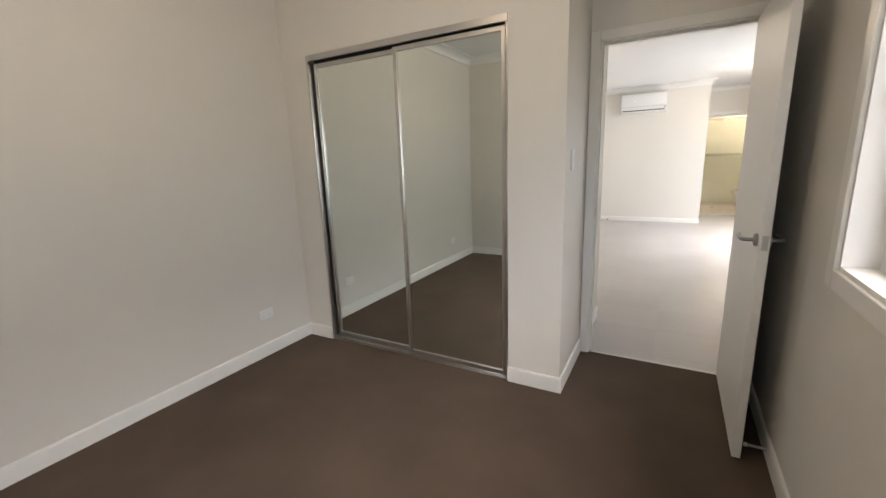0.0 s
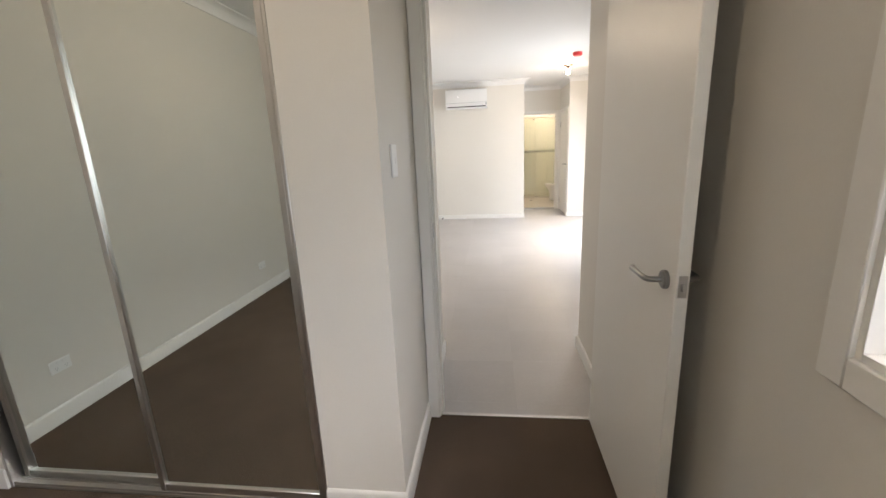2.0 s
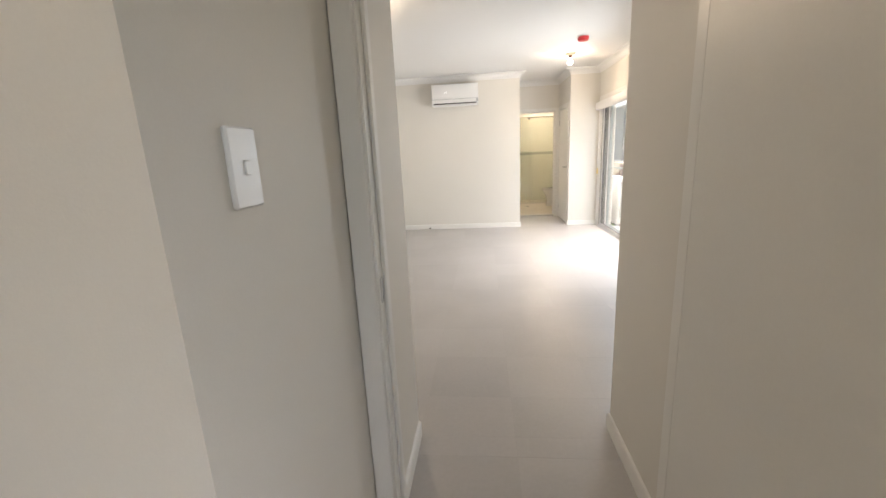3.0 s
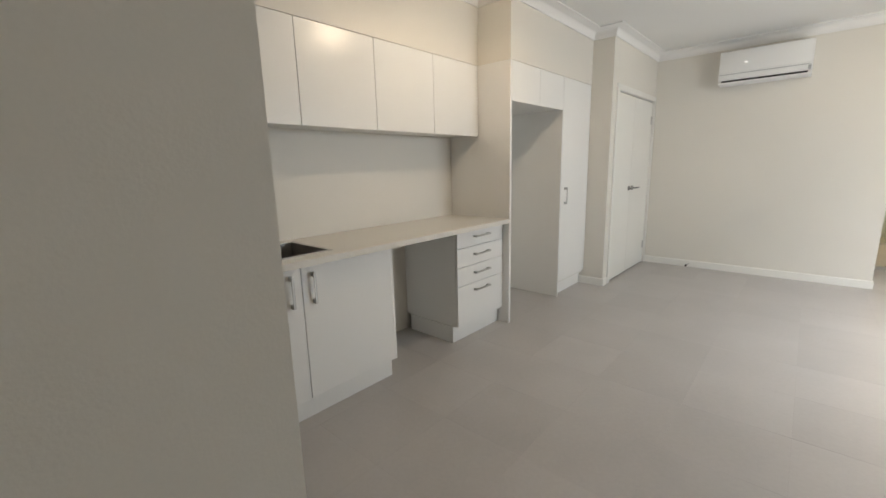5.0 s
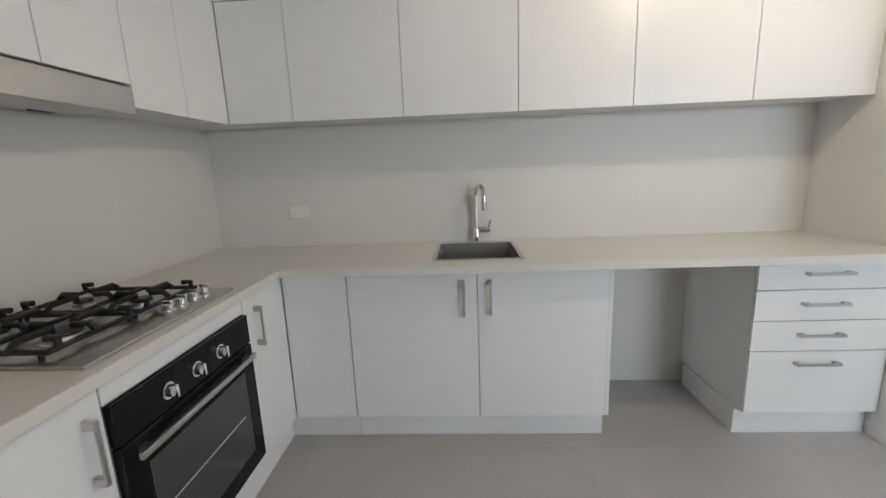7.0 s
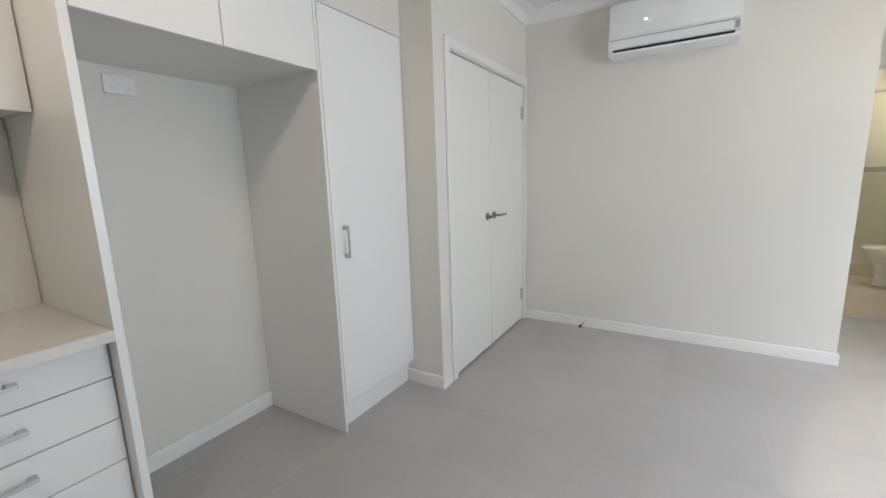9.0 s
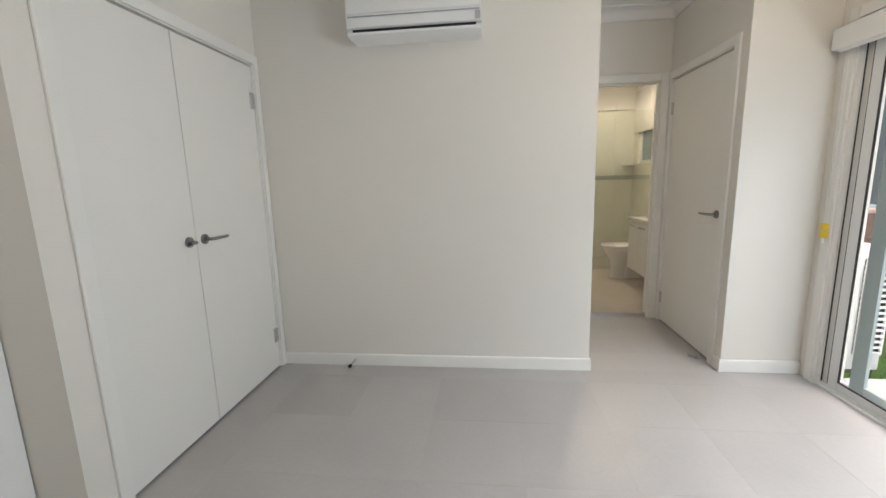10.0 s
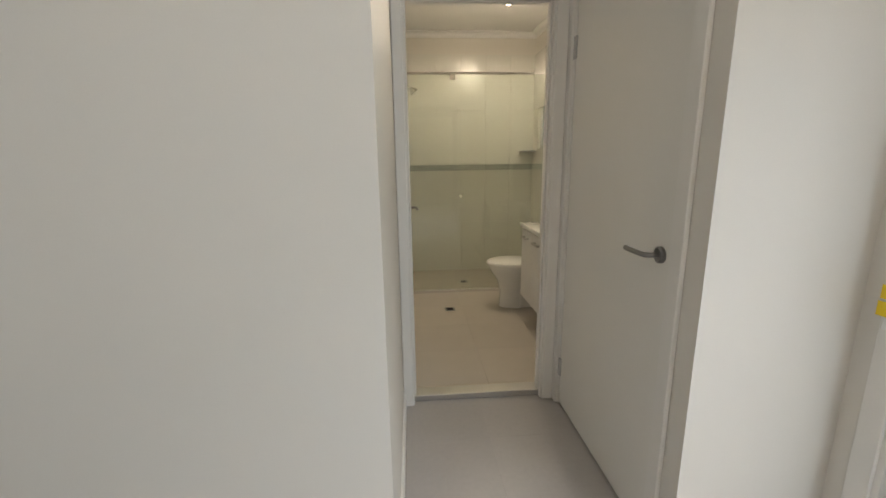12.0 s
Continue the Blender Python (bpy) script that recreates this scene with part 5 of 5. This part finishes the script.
for z in (0.55, 1.05, 1.42):
    part("strap", box(bmesh.new(), 1.774, 1.80, 2.908, 2.992, z - 0.02, z + 0.02, 0.002), FENCECAP, pipe, "pale metal clip")

# sandstone retaining wall along the boundary
wallr = thing("retaining_wall", (4.8, 9.0, -0.13), "rough sandstone boulder retaining wall", "retaining wall")
def boulder(y0, y1, z0, z1, xf, mat):
    bm = bmesh.new()
    bmesh.ops.create_cube(bm, size=1.0)
    bmesh.ops.subdivide_edges(bm, edges=bm.edges[:], cuts=7, use_grid_fill=True)
    off = Vector((random.uniform(0, 50), random.uniform(0, 50), random.uniform(0, 50)))
    sx, sy, sz = 0.62, y1 - y0, z1 - z0
    for v in bm.verts:
        c = v.co.copy()
        r = 1 - 0.10 * max(0, (abs(c.x) + abs(c.y) + abs(c.z)) - 0.95)
        p = Vector((c.x * sx, c.y * sy, c.z * sz)) * r
        d = noise.noise(p * 1.8 + off) * 0.07 + abs(noise.noise(p * 4 + off)) * 0.035 + noise.noise(p * 13 + off) * 0.014
        v.co = p + Vector((d * (1.0 if c.x < -0.3 else 0.3), d * 0.35, d * 0.4)) + Vector((xf + sx / 2, (y0 + y1) / 2, (z0 + z1) / 2))
    return part("stone", bm, mat, wallr, smooth=False)

BX = 4.25
for row, (za, zb, xf, joint) in enumerate(((-0.18, 0.39, BX, 9.71), (0.40, 0.80, BX + 0.03, 8.95))):
    spans, up, down = [], joint, joint
    while up < 16.5:
        w = random.uniform(1.25, 1.75)
        spans.append((up, up + w, SAND[0] if row else SAND[1 if len(spans) % 3 < 2 else 2]))
        up += w
    while down > -2.0:
        w = random.uniform(1.1, 1.6)
        spans.append((down - w, down, SAND[0] if row else SAND[2 if down == joint else random.choice((1, 1, 2))]))
        down -= w
    for y0, y1, mat in spans:
        boulder(y0, y1 - 0.012, za + random.uniform(-0.02, 0.01), zb + random.uniform(-0.01, 0.01), xf + random.uniform(-0.05, 0.05), mat)
setting("bank", boxes((BX + 0.72, 60, -20, 40, -0.13, 0.74)), GRASSG, "raised ground behind the stones", "ground")

fence = thing("fence", (BX + 0.55, 8, 0.76), "dark grey ribbed steel fence with pale rails", "fence")
part("bottom_rail", box(bmesh.new(), BX + 0.50, BX + 0.56, -3, 17, 0.80, 0.85, 0.004), FENCECAP, fence, "pale steel bottom rail")
part("top_rail", box(bmesh.new(), BX + 0.50, BX + 0.56, -3, 17, 2.62, 2.68, 0.004), FENCECAP, fence, "pale steel top rail")
def sheet(y0, y1):
    bm = bmesh.new()
    pts, y = [], y0
    while y < y1 - 0.01:
        for dy, dx in ((0.0, 0.0), (0.115, 0.0), (0.135, 0.012), (0.175, 0.012), (0.195, 0.0)):
            if y + dy <= y1:
                pts.append((BX + 0.515 + dx, y + dy))
        y += 0.20
    ring = [(bm.verts.new((x, yy, 0.85)), bm.verts.new((x, yy, 2.62))) for x, yy in pts + [(BX + 0.545, pts[-1][1]), (BX + 0.545, pts[0][1])]]
    for a, b in zip(ring, ring[1:] + ring[:1]):
        bm.faces.new((a[0], b[0], b[1], a[1]))
    bm.faces.new([a[0] for a in ring])
    bm.faces.new([a[1] for a in ring][::-1])
    return part("sheet", bm, FENCE, fence, smooth=False)
y = -3.0
while y < 16.9:
    sheet(y, y + 2.36)
    part("post", box(bmesh.new(), BX + 0.49, BX + 0.555, y + 2.36, y + 2.40, 0.74, 2.64, 0.003), FENCE, fence)
    y += 2.40

house = thing("neighbour_house", (8.5, 9, 0.74), "neighbouring brown brick house beyond the fence", "house")
hb = part("wall", boxes((7.0, 14.0, -2.0, 20.0, 0.7, 4.4)), MORTAR, house, "white mortar body", smooth=False)
bm = bmesh.new()
for c in range(24):
    z = 2.35 + c * 0.086
    y = 4.0 + (0.12 if c % 2 else 0.0)
    while y < 18.0:
        box(bm, 6.990, 7.004, y, y + 0.23, z, z + 0.076)
        y += 0.24
ob = part("brickwork", bm, BRICK, house, smooth=False)
ob["kind"] = "stuff"
part("roof", boxes((6.5, 14.5, -2.5, 20.5, 4.4, 4.55)), ROOF, house)
part("gutter", box(bmesh.new(), 6.38, 6.5, -2.5, 20.5, 4.36, 4.5, 0.01), FENCECAP, house)

# outdoor unit of the air conditioner
out = thing("condenser_unit", (2.64, 9.5, -0.13), "white outdoor air conditioner unit with a slatted grille", "air conditioner")
part("body", box(bmesh.new(), 2.46, 2.665, 9.10, 9.88, -0.06, 0.79, 0.012, 2), PLASTIC, out)
bm = bmesh.new()
box(bm, 2.485, 2.645, 9.092, 9.101, 0.06, 0.72)
part("fan_opening", bm, RUBBER, out)
for k in range(16):
    part("slat", box(bmesh.new(), 2.48, 2.65, 9.075, 9.093, 0.065 + k * 0.040, 0.080 + k * 0.040, 0.002), PLASTIC, out, smooth=False)
for k in range(2):
    part("upright", box(bmesh.new(), 2.482 + 0.155 * k, 2.494 + 0.155 * k, 9.074, 9.090, 0.06, 0.72, 0.002), PLASTIC, out, smooth=False)
for x in (2.51, 2.62):
    part("foot", box(bmesh.new(), x - 0.03, x + 0.03, 9.12, 9.86, -0.13, -0.06, 0.003), RUBBER, out)

# grass
verts, faces = [], []
rng = np.random.default_rng(4)
def blades(n, x0, x1, y0, y1, hmin, hmax):
    for _ in range(n):
        x, y = rng.uniform(x0, x1), rng.uniform(y0, y1)
        if noise.noise(Vector((x * 1.1, y * 1.1, 0.3))) < 0.16 - 0.50 * min(1.0, abs(y - 8.97) / 0.8) and rng.random() < 0.85:
            continue
        a, h, w = rng.uniform(0, 6.283), rng.uniform(hmin, hmax), rng.uniform(0.0022, 0.0045)
        lx, ly = rng.uniform(-0.035, 0.035, 2)
        i = len(verts)
        verts.extend([(x - w * math.cos(a), y - w * math.sin(a), -0.132), (x + w * math.cos(a), y + w * math.sin(a), -0.132), (x + lx, y + ly, -0.13 + h)])
        faces.append((i, i + 1, i + 2))
blades(95000, RX + 0.4, BX + 0.08, 8.97, 13.0, 0.03, 0.08)
blades(6000, 4.1, BX + 0.05, 3.0, 8.97, 0.03, 0.07)
me = bpy.data.meshes.new("grass")
me.from_pydata(verts, [], faces)
me.materials.append(BLADE)
tagged(new("grass", me), "short green lawn with worn patches", "grass", "", "stuff")

# ---- floor tiles ----
def tiles(parent, mat, x0, x1, y0, y1, ox, oy, pitch, z, gap=0.0009):
    """Square tiles on a grid, cut at the edges of a rectangle; alike tiles share a mesh."""
    shapes = {}
    i0, i1 = math.floor((x0 - ox) / pitch), math.ceil((x1 - ox) / pitch)
    j0, j1 = math.floor((y0 - oy) / pitch), math.ceil((y1 - oy) / pitch)
    for i in range(i0, i1):
        for j in range(j0, j1):
            xa, xb = max(x0, ox + i * pitch + gap / 2), min(x1, ox + (i + 1) * pitch - gap / 2)
            ya, yb = max(y0, oy + j * pitch + gap / 2), min(y1, oy + (j + 1) * pitch - gap / 2)
            if xb - xa < 0.01 or yb - ya < 0.01:
                continue
            key = (round(xb - xa, 4), round(yb - ya, 4))
            if key not in shapes:
                bm = bmesh.new()
                box(bm, -key[0] / 2, key[0] / 2, -key[1] / 2, key[1] / 2, -0.008, 0.0, 0.0002)
                bmesh.ops.recalc_face_normals(bm, faces=bm.faces)
                me = bpy.data.meshes.new("tile")
                bm.to_mesh(me)
                bm.free()
                me.materials.append(mat)
                shapes[key] = me
            ob = new("tile", shapes[key])
            ob.parent = parent
            ob.location = ((xa + xb) / 2, (ya + yb) / 2, z + random.uniform(-0.0001, 0.0001))

OX, OY, PITCH = -0.29, 3.07, 0.47
tiles(floor_living, TILE, HXL, HXR, DY0 + 0.034, HYL, OX, OY, PITCH, 0.0)
tiles(floor_living, TILE, KX, RX, HYL, FY, OX, OY, PITCH, 0.0)
tiles(floor_living, TILE, GX0, GX1, FY, GY + 0.03, OX, OY, PITCH, 0.0)
tiles(floor_bath, BFLOOR, BTW[0], BTW[1], GY + 0.116, 12.71, 0.30, 10.1, 0.45, 0.0275)
